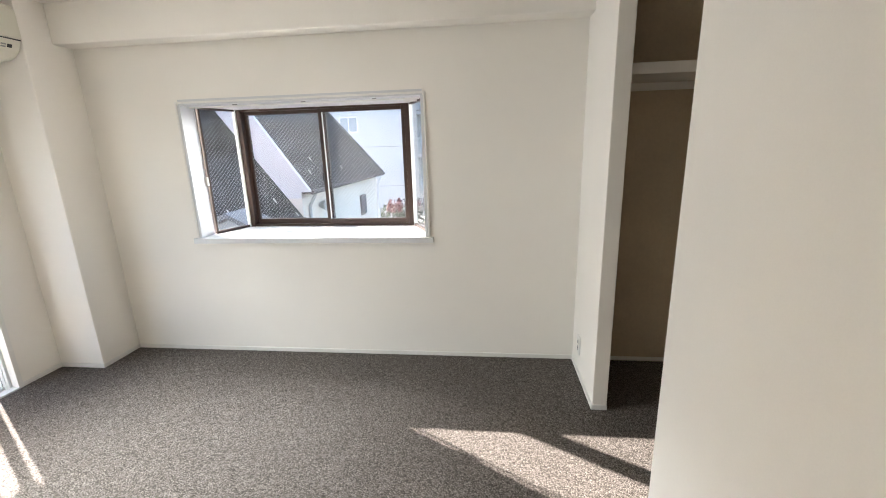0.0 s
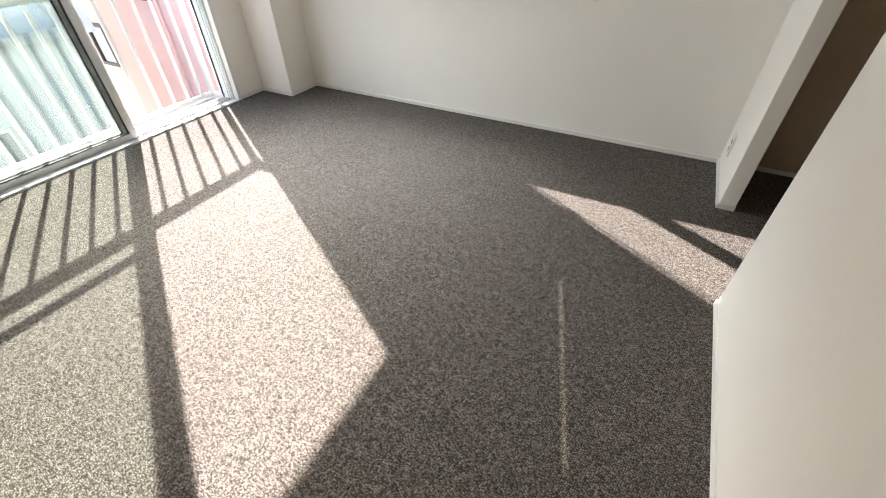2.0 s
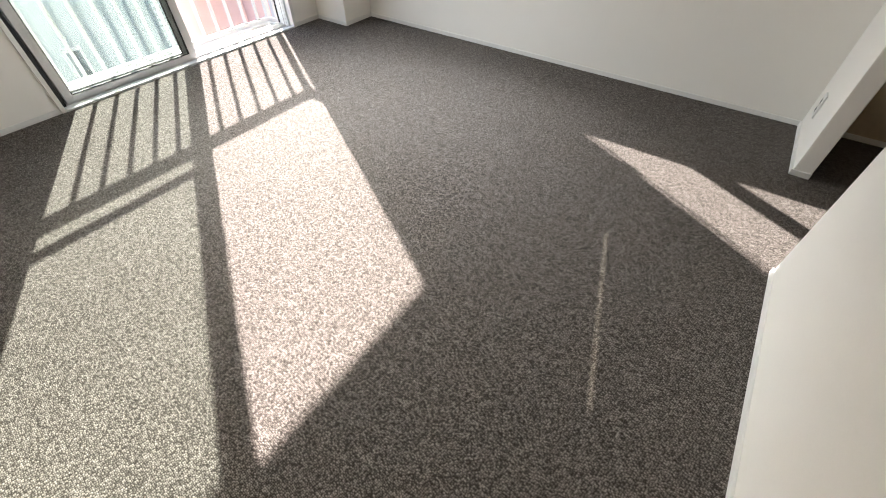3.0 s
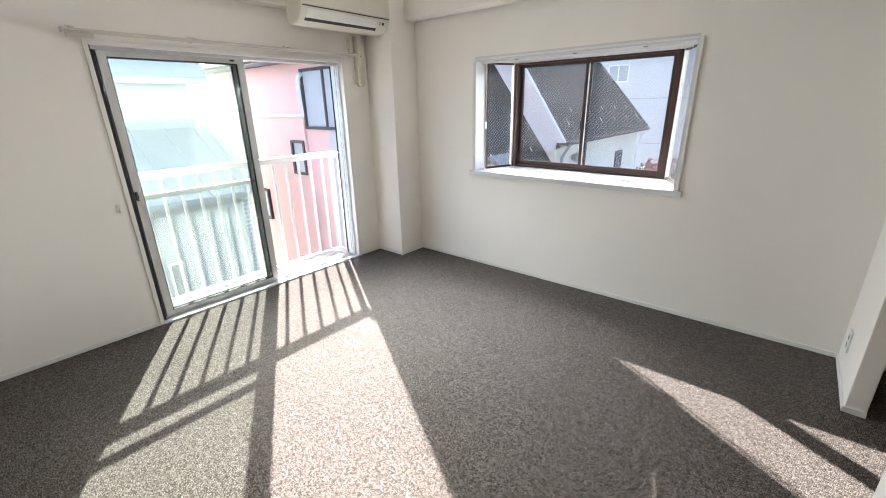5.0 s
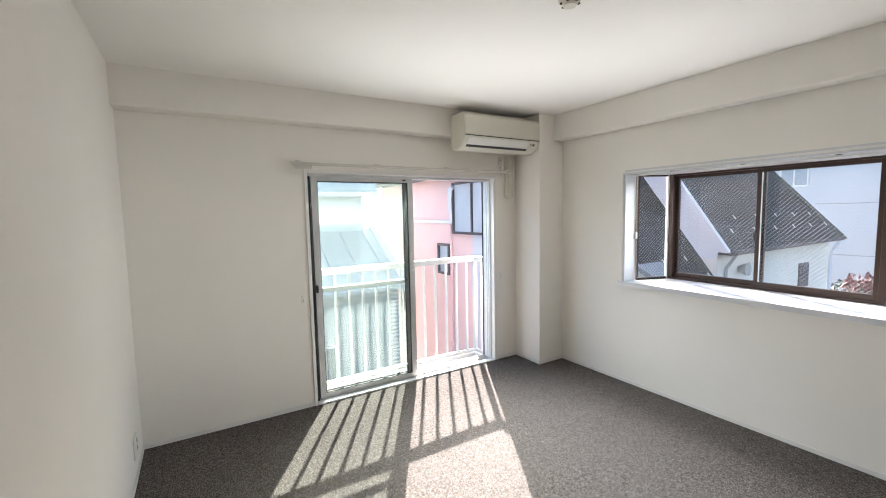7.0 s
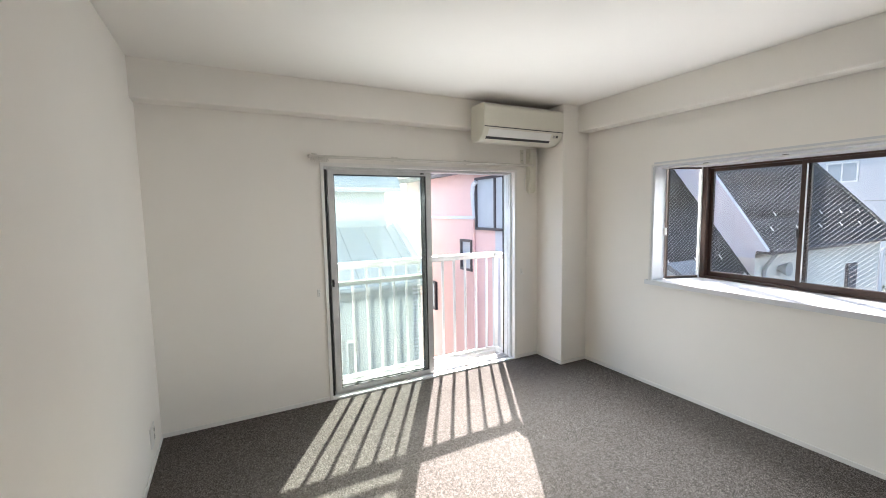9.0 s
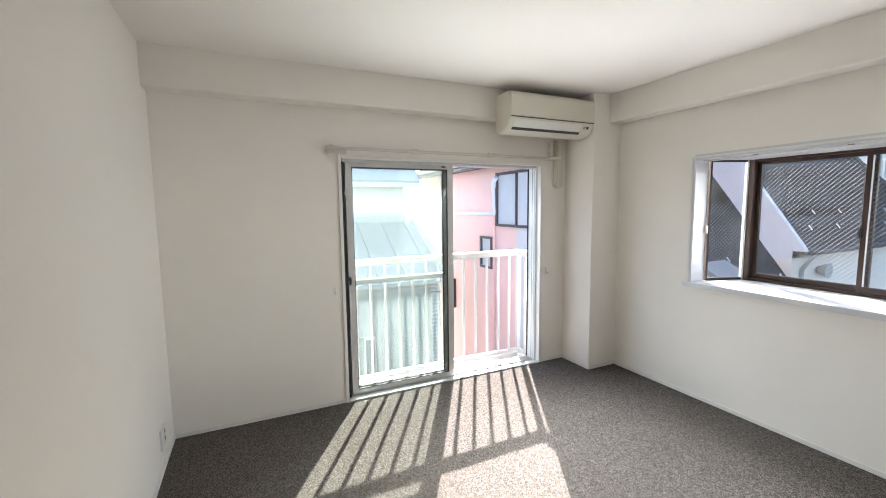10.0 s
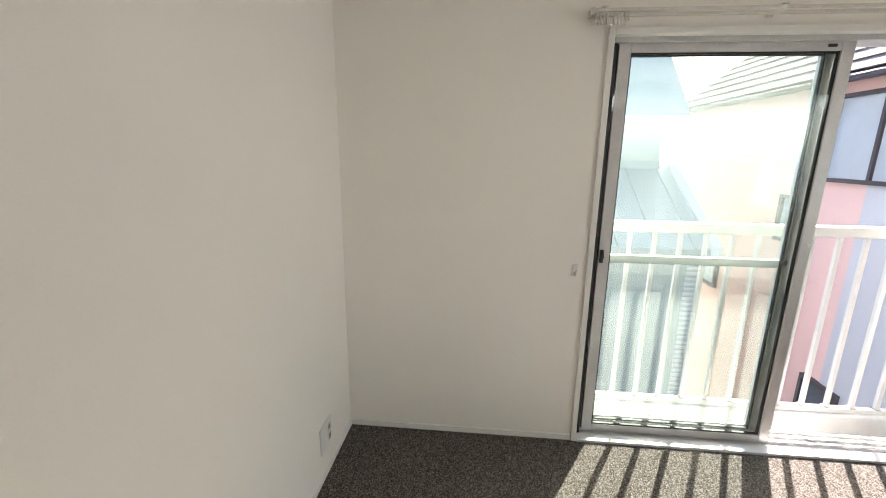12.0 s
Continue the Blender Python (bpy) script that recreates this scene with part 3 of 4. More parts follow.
for u0, u1, v0, v1, mm in ((-0.045, -0.02, 0.002, 0.010, M_GREYP), (-0.045, -0.02, -0.012, -0.004, M_GREYP), (-0.012, 0.012, -0.010, 0.010, M_DARK)):
    part_box("display", (-0.001, 0.0025, u0, u1, v0, v1), mm, ac, m=slant)
part_box("mount_plate", (AXB - 0.0015, AXB + 0.003, AY0 + 0.1, AY1 - 0.02, AZ0 + 0.2, AZ1 + 0.028), M_GREYP, ac)

# pipe cover below the air conditioner
duct = holder("pipe_cover", (XW, 2.585, 1.62), "ivory pipe cover below the air conditioner", "pipe cover")
bm = bmesh.new()
pts = [(2.545, 2.04), (2.545, 1.66)] + [(2.585 - 0.04 * math.cos(a), 1.66 - 0.04 * math.sin(a)) for a in np.linspace(0.3, math.pi - 0.3, 7)] + [(2.625, 1.66), (2.625, 2.04)]
prism(bm, pts, "x", XW + 0.001, XW + 0.055)
bmesh.ops.bevel(bm, geom=[e for e in bm.edges if abs(e.verts[0].co.x - e.verts[1].co.x) < 1e-5 and e.verts[0].co.x > XW + 0.05], offset=0.01, segments=2, affect="EDGES")
part("cover", bm, M_PLASTIC, duct)
bm = bmesh.new()
for a, b in zip(np.linspace(0, 1, 8)[:-1], np.linspace(0, 1, 8)[1:]):
    f1 = lambda s: (XW + 0.012, 2.535 - 0.022 * math.sin(s * math.pi), 1.80 - 0.16 * s)
    tube(bm, f1(a), f1(b), 0.004, 6)
part("cord", bm, M_WHITEP, duct)
plate = holder("wall_plate", (XW, 2.49, 1.95), "small ivory bracket plate below the air conditioner", "bracket")
part_box("plate", (XW + 0.0005, XW + 0.006, 2.47, 2.51, 1.91, 2.03), M_PLASTIC, plate, 0.002)
for zz in (1.93, 2.0):
    part_box("screw", (XW + 0.006, XW + 0.009, 2.486, 2.494, zz - 0.004, zz + 0.004), M_GREYP, plate)

# double curtain rail above the balcony door
crail = holder("curtain_rail", (XW, 1.5, 1.88), "white double curtain rail with parked runners", "curtain rail")
for xo, z0 in ((0.035, 1.872), (0.078, 1.876)):
    part_box("rail", (XW + xo - 0.008, XW + xo + 0.008, 0.525, 2.56, z0, z0 + 0.013), M_RAILP, crail, 0.003)
for yy in (0.56, 1.18, 1.86, 2.50):
    bm = bmesh.new()
    box(bm, XW + 0.0005, XW + 0.09, yy - 0.01, yy + 0.01, 1.8905, 1.896, 0.001)
    box(bm, XW + 0.0005, XW + 0.006, yy - 0.013, yy + 0.013, 1.87, 1.91, 0.001)
    part("bracket", bm, M_RAILP, crail)
for xo in (0.035, 0.078):
    part_box("end_cap", (XW + xo - 0.011, XW + xo + 0.011, 0.513, 0.525, 1.868, 1.893), M_RAILP, crail, 0.003)
    part_box("end_cap", (XW + xo - 0.011, XW + xo + 0.011, 2.56, 2.572, 1.868, 1.893), M_RAILP, crail, 0.003)
    for i in range(10):
        yy = 0.535 + i * 0.0125
        bm = bmesh.new()
        box(bm, XW + xo - 0.006, XW + xo + 0.006, yy - 0.003, yy + 0.003, 1.859, 1.873, 0.001)
        tube(bm, (XW + xo, yy, 1.859), (XW + xo, yy + 0.002, 1.845), 0.0035, 6)
        part("runner", bm, M_RAILP, crail)


def tieback(y):
    h = holder("tieback_hook", (XW, y, 0.86), "small white curtain tieback hook on the wall", "hook", "curtain tiebacks")
    part_box("plate", (XW + 0.0005, XW + 0.006, y - 0.011, y + 0.011, 0.835, 0.89), M_WHITEP, h, 0.003)
    bm = bmesh.new()
    tube(bm, (XW + 0.006, y, 0.85), (XW + 0.03, y, 0.845), 0.004, 8)
    tube(bm, (XW + 0.03, y, 0.845), (XW + 0.034, y, 0.87), 0.004, 8)
    part("hook", bm, M_WHITEP, h)


tieback(0.553)
tieback(2.48)


def outlet(at, rz, label, width=0.07, sockets=0.0):
    """A wall plate with two small flush sockets, one above the other, offset across the plate."""
    o = holder("wall_outlet", (0, 0, 0), label, "outlet")
    part_box("plate", (-width / 2, width / 2, 0.0005, 0.009, -0.06, 0.06), M_WHITEP, o, 0.003)
    part_box("insert", (sockets - 0.014, sockets + 0.014, 0.009, 0.0102, -0.042, 0.042), M_PLASTIC, o, 0.0005)
    for dz in (0.022, -0.022):
        part_box("socket", (sockets - 0.011, sockets + 0.011, 0.0102, 0.0112, dz - 0.012, dz + 0.012), M_GREYP, o, 0.0004, "grey socket face")
        for dx in (-0.005, 0.005):
            part_box("slot", (sockets + dx - 0.001, sockets + dx + 0.001, 0.0112, 0.0116, dz - 0.004, dz + 0.004), M_DARK, o)
    o.matrix_world = pose(*at, 0, 0, rz)
    return o


outlet((-2.765, YS, 0.188), 0, "square white wall outlet above the baseboard", 0.118, -0.028)
outlet((XE, 2.81, 0.205), 90, "white wall outlet beside the closet")

# smoke alarm on the ceiling
alarm = holder("smoke_alarm", (-1.165, 1.305, CEIL), "round ivory smoke alarm on the ceiling", "smoke alarm")
bm = bmesh.new()
bmesh.ops.create_cone(bm, cap_ends=True, segments=32, radius1=0.048, radius2=0.052, depth=0.014, matrix=Matrix.Translation((-1.165, 1.305, CEIL - 0.008)))
part("base", bm, M_PLASTIC, alarm)
bm = bmesh.new()
bmesh.ops.create_cone(bm, cap_ends=True, segments=32, radius1=0.028, radius2=0.042, depth=0.022, matrix=Matrix.Translation((-1.165, 1.305, CEIL - 0.026)))
part("cap", bm, M_PLASTIC, alarm)
for i in range(6):
    a = i * math.pi / 3
    c = Vector((-1.165 + 0.037 * math.cos(a), 1.305 + 0.037 * math.sin(a), CEIL - 0.026))
    part_box("vent", (c.x - 0.005, c.x + 0.005, c.y - 0.005, c.y + 0.005, c.z - 0.003, c.z + 0.003), M_DARK, alarm)

# ---- balcony ----
RX, RY0, RY1 = XW - 0.48, -0.35, 2.51
slab = struct_box("balcony_slab", (RX - 0.06, XW - 0.16, RY0 - 0.08, RY1 + 0.08, -0.34, -0.20), M_CONC, "narrow pale concrete balcony ledge", "balcony", 0.005)
struct_box("balcony_kerb", (RX - 0.045, RX + 0.045, RY0 - 0.06, RY1 + 0.06, -0.20, -0.055), M_RAIL, "white painted kerb below the railing", "kerb", 0.008)
rail = holder("balcony_railing", (RX, 1.0, -0.055), "white painted steel balcony railing", "railing")
part_box("top_rail", (RX - 0.03, RX + 0.03, RY0 - 0.03, RY1 + 0.03, 0.960, 1.016), M_RAIL, rail, 0.008)
part_box("top_rail", (RX + 0.03, XW - 0.16, RY1 - 0.028, RY1 + 0.028, 0.960, 1.016), M_RAIL, rail, 0.008)
part_box("bottom_rail", (RX - 0.018, RX + 0.018, RY0 - 0.02, RY1 + 0.02, -0.055, -0.025), M_RAIL, rail, 0.004)
part_box("bottom_rail", (RX + 0.018, XW - 0.16, RY1 - 0.016, RY1 + 0.016, -0.055, -0.025), M_RAIL, rail, 0.004)
for k in range(-16, 5):
    yy = 1.868 + 0.132 * k
    part_box("baluster", (RX - 0.011, RX + 0.011, yy - 0.011, yy + 0.011, -0.025, 0.960), M_RAIL, rail, 0.003)
for xx in (RX + 0.12, RX + 0.24):
    part_box("baluster", (xx - 0.011, xx + 0.011, RY1 - 0.011, RY1 + 0.011, -0.025, 0.960), M_RAIL, rail, 0.003)
part_box("corner_post", (RX - 0.02, RX + 0.02, RY1 - 0.02, RY1 + 0.02, -0.025, 0.960), M_RAIL, rail, 0.003)
struct_box("balcony_kerb", (RX + 0.047, XW - 0.162, RY1 - 0.04, RY1 + 0.06, -0.199, -0.057), M_RAIL, "white painted kerb at the railing's return", "kerb", 0.008)
cable = bmesh.new()
run = [(RX + 0.07, 0.3), (RX + 0.075, 0.8), (RX + 0.11, 1.3), (RX + 0.08, 1.8), (RX + 0.065, 2.25), (RX + 0.08, 2.37), (RX + 0.12, 2.43), (RX + 0.2, 2.452), (XW - 0.17, 2.455)]
for (ax, ay), (bx, by) in zip(run[:-1], run[1:]):
    tube(cable, (ax, ay, -0.192), (bx, by, -0.192), 0.008, 10)
thing("cable", cable, M_PLASTIC, "cream cable lying along the balcony ledge", "cable", smooth=True)
part_box("post_foot", (RX - 0.026, RX + 0.026, RY1 - 0.026, RY1 + 0.026, -0.055, -0.025), M_RAIL, rail, 0.004)
for k in range(-16, 5):
    yy = 1.868 + 0.132 * k
    part_box("foot_plate", (RX - 0.019, RX + 0.019, yy - 0.016, yy + 0.016, -0.025, -0.020), M_GREYP, rail, 0.001)

# ---- outside ----
GZ = -5.6
bm = bmesh.new()
box(bm, -600, 600, -600, 600, GZ - 0.5, GZ)
thing("ground", bm, M_GROUND, "dark asphalt ground between the houses", "ground", kind="structure")
bm = bmesh.new()
box(bm, XW - 0.16, 1.6, YS - 0.1, YN + 0.13, GZ, -0.125)
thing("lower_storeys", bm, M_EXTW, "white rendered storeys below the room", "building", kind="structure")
bm = bmesh.new()
box(bm, XW - 0.16, 8.0, -8.0, YS - 0.101, GZ, CEIL + 0.1)
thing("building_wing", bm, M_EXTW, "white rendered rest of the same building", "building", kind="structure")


def house_window(parent, x0, x1, y, z0, z1, panes, rim, glass, facing=-1, fw=0.05, depth=0.07):
    w = holder("window", (0, 0, 0), "", "")
    w.parent = parent
    w.location = Vector(((x0 + x1) / 2, y, z0)) - parent.location
    ya, yb = sorted((y, y + facing * depth))
    part_box("frame", (x0, x1, ya, yb, z1 - fw, z1), rim, w)
    part_box("frame", (x0, x1, ya, yb, z0, z0 + fw), rim, w)
    part_box("frame", (x0, x0 + fw, ya, yb, z0 + fw, z1 - fw), rim, w)
    part_box("frame", (x1 - fw, x1, ya, yb, z0 + fw, z1 - fw), rim, w)
    step = (x1 - x0 - 2 * fw) / panes
    for i in range(panes):
        a = x0 + fw + i * step
        part_box("pane", (a, a + step, y + facing * 0.02 - 0.005, y + facing * 0.02 + 0.005, z0 + fw, z1 - fw), glass, w)
        if i:
            part_box("mullion", (a - fw * 0.4, a + fw * 0.4, ya + 0.01, yb - 0.01, z0 + fw, z1 - fw), rim, w)
    return w


# pink neighbour
PY = 4.58
pink = holder("pink_house", (-8, PY, GZ), "pink rendered neighbouring house with a tiled roof", "house")
bm = bmesh.new()
prism(bm, [(PY, GZ), (PY, 2.36), (PY + 1.7, 3.76), (PY + 1.9, 3.60), (PY + 1.9, GZ)], "x", -11.0, -5.0)
part("wall", bm, M_PINK, pink)
part_box("wall_panel", (-6.52, -5.49, PY - 0.012, PY, GZ, 2.18), M_LAV, pink, label="pale lavender rendered panel")
bm = bmesh.new()
prism(bm, [(PY - 0.22, 2.22), (PY + 1.7, 3.80), (PY + 1.95, 3.60), (PY + 1.95, 3.70), (PY + 1.7, 3.90), (PY - 0.22, 2.32)], "x", -11.3, -4.85)
roof = part("roof", bm, M_FASCIA, pink, "brown-grey tiled roof with a dark fascia")
part_box("gutter", (-11.3, -4.85, PY - 0.30, PY - 0.21, 2.22, 2.29), M_FASCIA, roof, 0.01)
house_window(pink, -7.18, -5.80, PY, 1.06, 2.12, 2, M_FASCIA, M_FROST)
house_window(pink, -7.81, -7.33, PY, 0.155, 0.83, 1, M_FASCIA, M_FROST)
house_window(pink, -9.62, -9.10, PY, -1.05, -0.33, 1, M_FASCIA, M_FROST)
house_window(pink, -6.78, -6.2, PY, -2.0, -1.48, 1, M_FASCIA, M_DARKWIN)
bm = bmesh.new()
box(bm, -10.98, -7.2, PY - 0.04, PY, 1.27, 1.34, 0.01)
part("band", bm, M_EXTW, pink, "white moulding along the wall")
bm = bmesh.new()
ctrl = [(-7.20, PY - 0.05, 1.30), (-7.22, PY - 0.07, 1.55), (-7.22, PY - 0.09, 1.80), (-7.15, PY - 0.12, 1.97), (-7.06, PY - 0.11, 2.03)]
for a, b in zip(ctrl[:-1], ctrl[1:]):
    tube(bm, a, b, 0.045, 10)
part("hose", bm, M_EXTW, pink, "white pipe sleeve at the window")
part_box("downpipe", (-7.30, -7.255, PY - 0.06, PY - 0.01, GZ, 1.27), M_PINK, pink, 0.01)
bm = bmesh.new()
box(bm, -7.36, -7.16, PY - 0.16, PY, -1.73, -1.68, 0.008)
box(bm, -7.29, -7.23, PY - 0.20, PY - 0.06, -1.80, -1.64, 0.01)
part("pipe_bracket", bm, M_FASCIA, pink, "dark bracket on the downpipe")

# pale house behind the railing
pale = holder("pale_house", (-10, 1.5, GZ), "pale blue-white house with a low metal roof", "house")
part_box("wall", (-14, -9.0, -6, 3.22, GZ, 1.95), M_PALE, pale)
bm = bmesh.new()
prism(bm, [(-8.75, 1.93), (-8.75, 2.05), (-11.5, 4.95), (-14.2, 2.05), (-14.2, 1.93)], "y", -6.2, 3.52)
proof = part("roof", bm, M_BLUEROOF, pale, "pale blue metal roof")
part_box("gutter", (-8.78, -8.70, -6.2, 3.52, 1.90, 2.0), M_EXTW, proof, 0.01)
part_box("lower_wall", (-9.0, -7.55, -5.8, 3.40, GZ, 0.1), M_PALE, pale)
bm = bmesh.new()
prism(bm, [(-9.0, 1.17), (-7.25, 0.07), (-7.25, 0.0), (-9.0, 1.09)], "y", -6.0, 3.38)
low = part("lower_roof", bm, M_BLUEROOF, pale, "pale blue metal lower roof")
for i in range(18):
    yy = -5.85 + i * 0.53
    bm = bmesh.new()
    prism(bm, [(-9.0, 1.17), (-9.0, 1.205), (-7.25, 0.105), (-7.25, 0.07)], "y", yy, yy + 0.025)
    part("seam", bm, M_BLUEROOF, low)
bm = bmesh.new()
prism(bm, [(-9.02, 1.23), (-9.02, 1.06), (-7.22, -0.06), (-7.22, 0.12)], "y", 3.38, 3.52)
part("verge", bm, M_EXTW, low, "white verge board")
part_box("flashing", (-9.0, -8.93, -6.0, 3.22, 1.13, 1.27), M_BLUEROOF, low)
for i in range(44):
    part_box("slat", (-7.55, -7.53, 3.23, 3.40, -3.5 + i * 0.08, -3.46 + i * 0.08), M_EXTW, pale)
w = holder("window", (0, 0, 0), "", "")
w.parent = pale
w.location = Vector((-7.55, 1.95, -1.4)) - pale.location
part_box("frame", (-7.55, -7.50, 1.82, 2.06, -1.75, -0.98), M_ALU, w)
part_box("pane", (-7.50, -7.49, 1.86, 2.02, -1.71, -1.02), M_DARKWIN, w)

# grey-roofed house seen from the bay
EX, EY0, EY1, EZ, PITCH = -4.476, 10.25, 17.5, 0.49, 1.46
grey = holder("grey_roof_house", (-7, 14, GZ), "white stucco house with a steep grey slate roof", "house")
RXD = 3.3
cx, ridge_z = EX - RXD, EZ + RXD * PITCH
HIP = 0.95                # the far end is hipped
bm = bmesh.new()
prism(bm, [(EX - 0.25, EZ - 0.2), (EX - 0.25, EZ + 0.25 * PITCH - 0.12), (cx, ridge_z - 0.12), (EX - 2 * RXD + 0.25, EZ + 0.25 * PITCH - 0.12), (EX - 2 * RXD + 0.25, EZ - 0.2)], "y", EY0 + 0.03, EY0 + 0.3)
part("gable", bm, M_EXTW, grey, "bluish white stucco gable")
part_box("wall", (EX - 2 * RXD + 0.25, EX - 0.25, EY0 + 0.032, EY1 - 0.15, GZ, EZ - 0.1), M_CREAM, grey, label="cream stucco wall")
bm = bmesh.new()
v = [bm.verts.new(p) for p in ((EX, EY0 + 0.06, EZ), (EX, EY1 + 0.1, EZ), (EX - 2 * RXD, EY1 + 0.1, EZ), (EX - 2 * RXD, EY0 + 0.06, EZ), (cx, EY0 + 0.06, ridge_z), (cx, EY1 + 0.1 - HIP * RXD, ridge_z),
                               (EX, EY0 + 0.06, EZ - 0.1), (EX, EY1 + 0.1, EZ - 0.1), (EX - 2 * RXD, EY1 + 0.1, EZ - 0.1), (EX - 2 * RXD, EY0 + 0.06, EZ - 0.1))]
for q in ((0, 1, 5, 4), (1, 2, 5), (2, 3, 4, 5), (0, 4, 3, 9, 6), (0, 6, 7, 1), (1, 7, 8, 2), (2, 8, 9, 3), (6, 9, 8, 7)):
    bm.faces.new([v[k] for k in q])
bmesh.ops.recalc_face_normals(bm, faces=bm.faces)
part("roof", bm, M_SLATE, grey, "steep grey slate roof")
bm = bmesh.new()
tube(bm, (EX, EY1 + 0.1, EZ + 0.02), (cx, EY1 + 0.1 - HIP * RXD, ridge_z + 0.02), 0.05, 8)
part("hip_cap", bm, M_SLATE, grey)
for sgn in (1, -1):
    bm = bmesh.new()
    prism(bm, [(cx, ridge_z + 0.03), (cx + sgn * (RXD + 0.02), EZ), (cx + sgn * (RXD + 0.02), EZ - 0.03), (cx + sgn * (RXD - 0.2), EZ - 0.03), (cx, ridge_z - 0.32)], "y", EY0 - 0.05, EY0 + 0.055)
    part("verge_board", bm, M_EXTW, grey, "broad white verge board")
    bm = bmesh.new()
    prism(bm, [(cx, ridge_z + 0.05), (cx + sgn * (RXD + 0.02), EZ + 0.02), (cx + sgn * (RXD + 0.02), EZ - 0.02), (cx, ridge_z - 0.03)], "y", EY0 - 0.09, EY0 - 0.052)
    part("verge_capping", bm, M_EXTW, grey, "white metal capping")
ang = math.atan(PITCH)
up = Vector((-math.cos(ang), 0, math.sin(ang)))
nrm = Vector((math.sin(ang), 0, math.cos(ang)))


SLATE_W, SLATE_G = 0.30, 0.20


def slate_places(base, slope, rows, cols):
    for r in range(rows):
        for c in range(cols):
            at = Vector(base) + Vector((0, c * SLATE_W + (SLATE_W / 2 if r % 2 else 0), 0)) + slope * (r * SLATE_G)
            yield at


def slate_shape(bm, m):
    """A slate in its own plane: x up the slope, y along it, lifted at its lower edge."""
    t, w, g = 0.018, SLATE_W - 0.008, SLATE_G + 0.02
    v = [bm.verts.new(m @ Vector(p)) for p in ((0, 0, t), (0, w, t), (g, w, 0.003), (g, 0, 0.003), (0, 0, 0), (0, w, 0), (g, w, 0), (g, 0, 0))]
    for q in ((0, 3, 2, 1), (4, 0, 1, 5), (4, 7, 3, 0), (5, 1, 2, 6), (4, 5, 6, 7)):
        bm.faces.new([v[k] for k in q])


def slope_turn(slope):
    z = slope.cross(Vector((0, 1, 0))).normalized()
    return Matrix((slope, (0, 1, 0), z)).transposed().to_4x4()


bm = bmesh.new()
slate_shape(bm, Matrix())
SLATE = finish(bm, "slate", M_SLATE)
roof_rest = bmesh.new()
turn_up = slope_turn(up)
UPPER_SLATES = [at for at in slate_places((EX, EY0 + 0.06, EZ), up, 27, 24) if at.y + SLATE_W < EY1 + 0.1 - HIP * (EX - at.x)]
for at in UPPER_SLATES:
    if at.y >= 13.6 or at.z > 4.6:
        slate_shape(roof_rest, Matrix.Translation(at) @ turn_up)
part("slates", roof_rest, M_SLATE, grey, kind="stuff")
bm = bmesh.new()
tube(bm, (EX + 0.05, EY0 + 0.02, EZ - 0.05), (EX + 0.05, EY1 + 0.1, EZ - 0.05), 0.06, 10)
part("gutter", bm, M_FASCIA, grey, "dark half-round gutter")
bm = bmesh.new()
tube(bm, (EX + 0.05, EY0 + 0.3, EZ - 0.05), (EX - 0.2, EY0 + 0.35, EZ - 0.45), 0.04, 10)
tube(bm, (EX - 0.2, EY0 + 0.35, EZ - 0.45), (EX - 0.2, EY0 + 0.35, GZ), 0.04, 10)
part("downpipe", bm, M_GREYP, grey)
bm = bmesh.new()
tube(bm, (EX + 0.05, EY1 - 0.1, EZ - 0.05), (EX - 0.2, EY1 - 0.15, EZ - 0.5), 0.04, 10)
tube(bm, (EX - 0.2, EY1 - 0.15, EZ - 0.5), (EX - 0.2, EY1 - 0.15, GZ), 0.04, 10)
part("downpipe", bm, M_EXTW, grey)
for r in range(2):
    for c in range(6):
        o = Vector((EX, EY0 + 0.7 + c * 1.2 + (0.6 if r % 2 else 0), EZ)) + up * (0.5 + r * 0.4) + nrm * 0.02
        bm = bmesh.new()
        v = box(bm, -0.06, 0.06, -0.009, 0.009, 0, 0.022)
        bmesh.ops.transform(bm, matrix=Matrix.Translation(o) @ Matrix.Rotation(ang, 4, "Y"), verts=v)
        part("snow_guard", bm, M_ALU, grey)
wx = EX - 0.25
gw = holder("window", (0, 0, 0), "", "")
gw.parent = grey
gw.location = Vector((wx, 15.3, -0.6)) - grey.location
part_box("frame", (wx, wx + 0.06, 15.0, 15.62, -0.92, -0.2), M_FASCIA, gw)
part_box("pane", (wx + 0.06, wx + 0.07, 15.06, 15.56, -0.86, -0.26), M_DARKWIN, gw)
bm = bmesh.new()
bmesh.ops.create_cone(bm, cap_ends=True, segments=16, radius1=0.06, radius2=0.17, depth=0.22, matrix=Matrix.Translation((wx + 0.1, 11.34, -0.02)) @ Matrix.Rotation(radians(90), 4, "Y"))
part("vent_hood", bm, M_GREYP, grey)
# lower wing in front of the gable
bm = bmesh.new()
LX, LZ = -4.15, -0.97
lw = [(LX, LZ), (LX - 3.4, LZ + 3.4 * PITCH * 0.92), (LX - 3.4, LZ + 3.4 * PITCH * 0.92 - 0.12), (LX, LZ - 0.12)]
prism(bm, lw, "y", 7.4, EY0 + 0.14)
lroof = part("lower_roof", bm, M_SLATE, grey, "grey slate roof of the lower wing")
up = Vector((-math.cos(math.atan(PITCH * 0.92)), 0, math.sin(math.atan(PITCH * 0.92))))
nrm = Vector((up.z, 0, -up.x))
LOW_UP = up.copy()
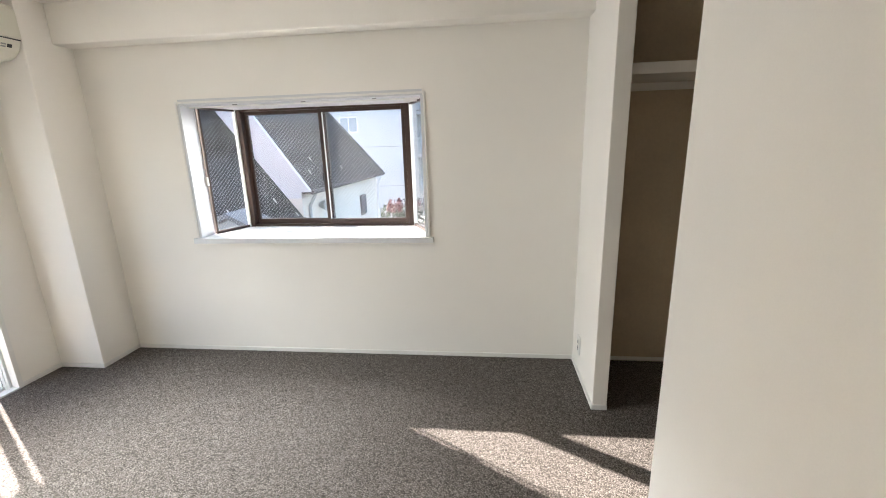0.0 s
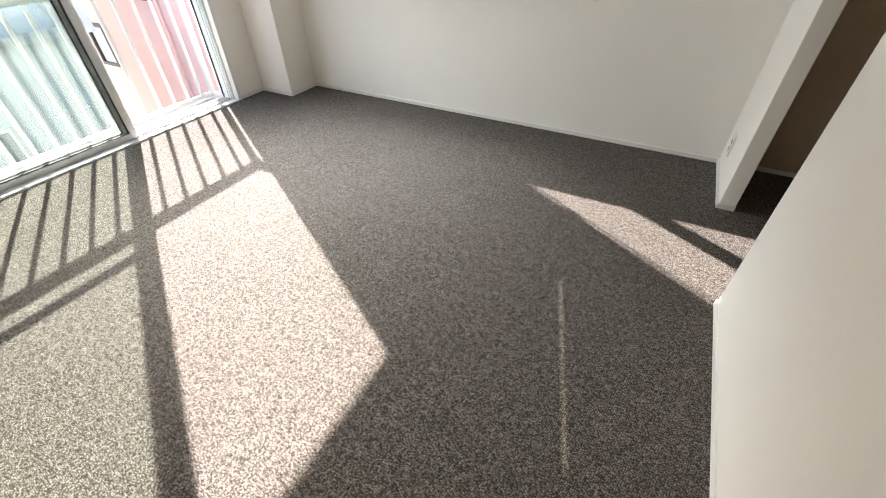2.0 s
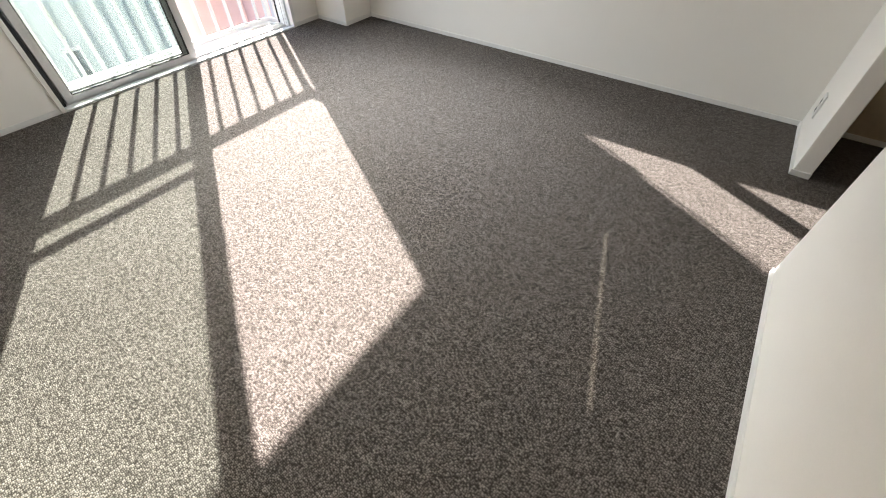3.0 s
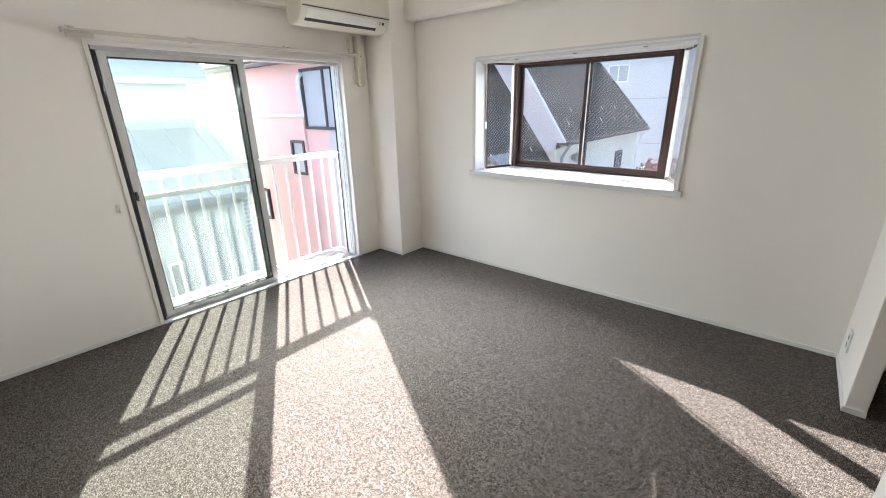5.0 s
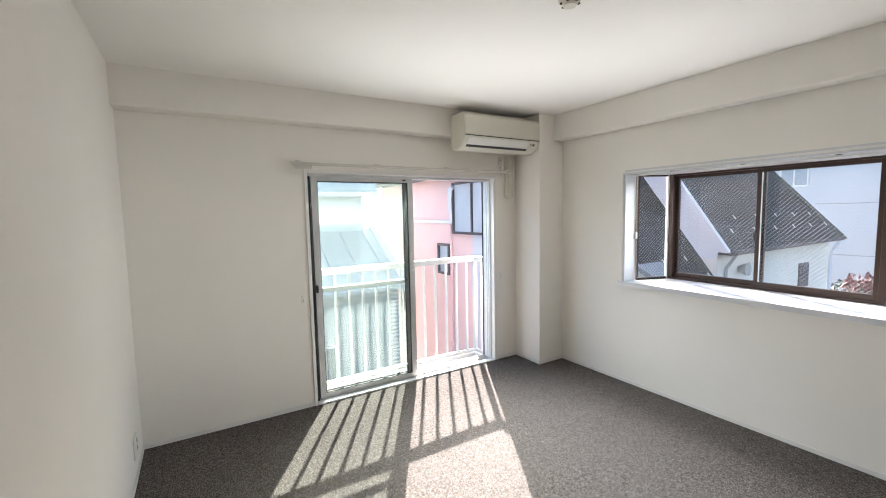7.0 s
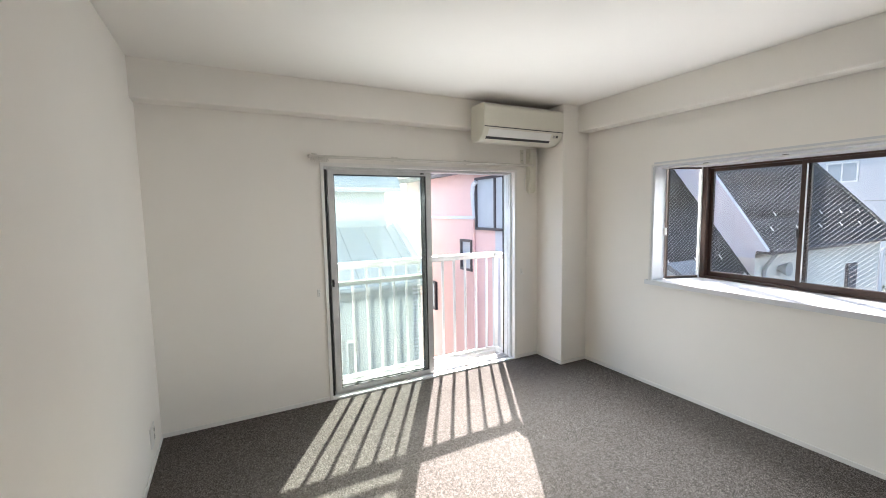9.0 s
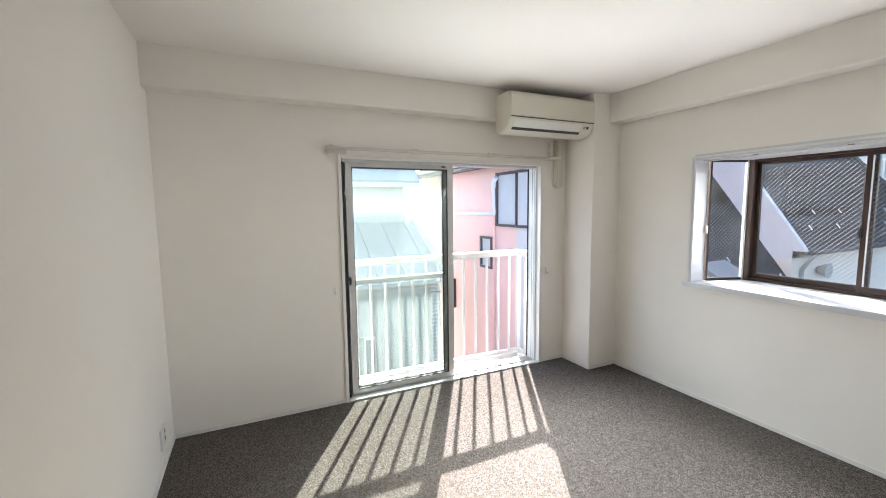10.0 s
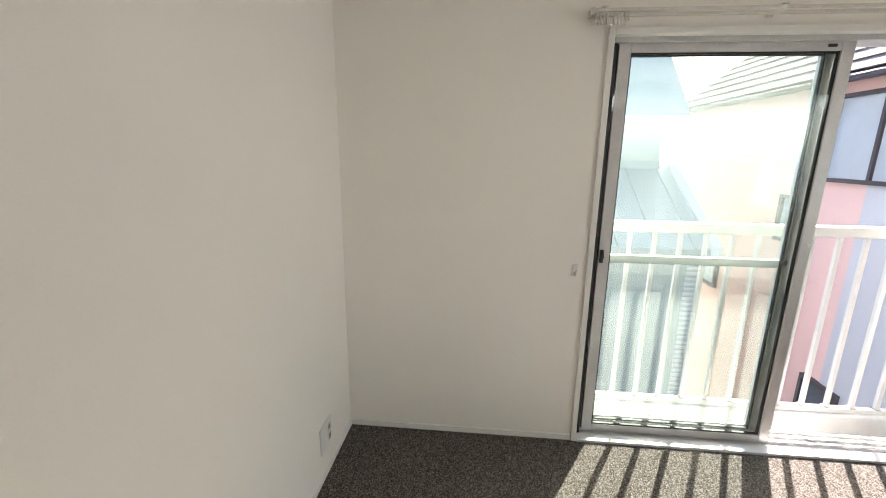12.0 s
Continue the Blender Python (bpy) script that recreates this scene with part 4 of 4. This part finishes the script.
for r in range(3):
    for c in range(3):
        o = Vector((LX, 7.8 + c * 0.9 + (0.45 if r % 2 else 0), LZ)) + up * (0.6 + r * 0.5) + nrm * 0.02
        bm = bmesh.new()
        v = box(bm, -0.06, 0.06, -0.009, 0.009, 0, 0.022)
        bmesh.ops.transform(bm, matrix=Matrix.Translation(o) @ Matrix.Rotation(math.atan2(up.z, -up.x), 4, "Y"), verts=v)
        part("snow_guard", bm, M_ALU, lroof)
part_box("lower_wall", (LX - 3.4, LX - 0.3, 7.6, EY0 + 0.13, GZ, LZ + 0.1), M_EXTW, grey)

porch = holder("porch", (-4.5, 7.0, GZ), "small pale outbuilding below the grey roof", "outbuilding")
bm = bmesh.new()
prism(bm, [(-5.35, 0.06), (-4.35, 0.50), (-3.45, 0.02), (-3.45, -0.06), (-4.35, 0.41), (-5.35, -0.03)], "y", 6.6, 7.35)
part("roof", bm, M_PORCH, porch, "weathered grey metal roof")
bm = bmesh.new()
prism(bm, [(-5.2, GZ), (-5.2, 0.0), (-4.35, 0.38), (-3.6, -0.02), (-3.6, GZ)], "y", 6.7, 7.3)
part("wall", bm, M_PALE, porch)

# white flats in the distance
flats = holder("apartment_building", (0, 34, GZ), "white apartment block with blue-grey windows", "apartment building")
M_FLATS = surface("pale_grey_render", (0.46, 0.47, 0.50), 0.9, vary=0.06, big=0.5, fine=20, bump=0.2, depth=0.004)
part_box("wall", (-15, 8, 30, 40, GZ, 12), M_FLATS, flats)
part_box("roof", (-15.2, 8.2, 29.8, 40.2, 12, 12.3), M_CONC, flats)
for zz in (-3.0, -0.2, 2.6, 5.4, 8.2):
    house_window(flats, -10.62, -9.25, 30, zz, zz + 1.1, 2, M_ALU, M_BLUEROOF, fw=0.08)
    # thin band added on the wall in place of cables strung across
    part_box("cable_band", (-9.0, -4.95, 29.975, 30.0, zz - 1.05, zz - 1.0), M_GREYP, flats)
for zz in (-4.6, -1.8, 1.0, 3.8, 6.6):
    part_box("balcony_slab", (-4.9, 8, 28.7, 29.99, zz - 0.18, zz), M_FLATS, flats, 0.02)
    part_box("balcony_front", (-4.8, 7.9, 28.72, 28.78, zz + 0.08, zz + 1.1), M_BLUEROOF, flats, 0.01, "pale blue balcony panel")
    part_box("balcony_screen", (-4.86, -4.80, 28.75, 29.98, zz + 0.02, zz + 2.6), M_FLATS, flats)
    for xx in (-4.4, -1.2, 2.0, 5.2):
        house_window(flats, xx, xx + 1.8, 30, zz + 0.15, zz + 2.15, 2, M_ALU, M_DARKWIN, fw=0.08)


def shrub(at, r, n, mat, label):
    bm = bmesh.new()
    for i in range(n):
        d = Vector((random.gauss(0, 1), random.gauss(0, 1), random.gauss(0, 0.6)))
        d = d.normalized() * r * (0.55 + 0.45 * random.random())
        s = 0.05 + 0.07 * random.random()
        m = Matrix.Translation(Vector(at) + d) @ Euler((random.random() * 6, random.random() * 6, random.random() * 6)).to_matrix().to_4x4()
        v = [bm.verts.new(m @ Vector(p)) for p in ((-s, 0, 0), (0, -s * 0.5, 0.01), (s, 0, 0), (0, s * 0.5, 0.01))]
        bm.faces.new(v)
    return thing("shrub", bm, mat, label, "shrub", kind="stuff")


for i in range(5):
    shrub((-4.9 + 0.8 * i, 20.5 + 0.4 * (i % 2), -1.9 + 0.1 * (i % 3)), 0.7, 420, M_LEAF, "green shrub on a far terrace")
for i in range(4):
    shrub((-4.6 + 0.9 * i, 20.2, -1.35 + 0.1 * (i % 2)), 0.45, 200, M_BLOOM, "reddish flowering shrub on a far terrace")
terrace = struct_box("terrace", (-4.1, 3, 19.4, 25, GZ, -2.3), M_CONC, "concrete terrace with planting", "terrace")
trail = holder("terrace_rail", (-1, 19.6, -2.3), "thin dark terrace railing", "railing")
part_box("top_rail", (-4.1, 2.9, 19.58, 19.62, -0.95, -0.9), M_FASCIA, trail)
for i in range(24):
    xx = -4.0 + i * 0.3
    part_box("post", (xx - 0.012, xx + 0.012, 19.59, 19.61, -2.3, -0.95), M_FASCIA, trail)

# roof pieces
for at in UPPER_SLATES:
    if at.y < 13.6 and at.z <= 4.6:
        piece("slate", SLATE, grey, Matrix.Translation(at) @ turn_up)
turn_low = slope_turn(LOW_UP)
for at in slate_places((LX, 7.4, LZ), LOW_UP, 27, 10):
    piece("slate", SLATE, lroof, Matrix.Translation(at) @ turn_low)
bm = bmesh.new()
box(bm, 0, 0.3, 0, 0.27, 0.004, 0.018)
for v in bm.verts:
    v.co.z += 0.016 * (1 - v.co.y / 0.27)
TILE = finish(bm, "tile", M_BROWNT)
tilt = math.atan2(1.58, 1.92)
for r in range(9):
    for c in range(21):
        d = r * 0.26
        at = Matrix.Translation((-11.3 + c * 0.307 + (0.0 if r % 2 else 0.005), PY - 0.22 + d * math.cos(tilt), 2.32 + d * math.sin(tilt)))
        piece("tile", TILE, roof, at @ Matrix.Rotation(tilt, 4, "X"))
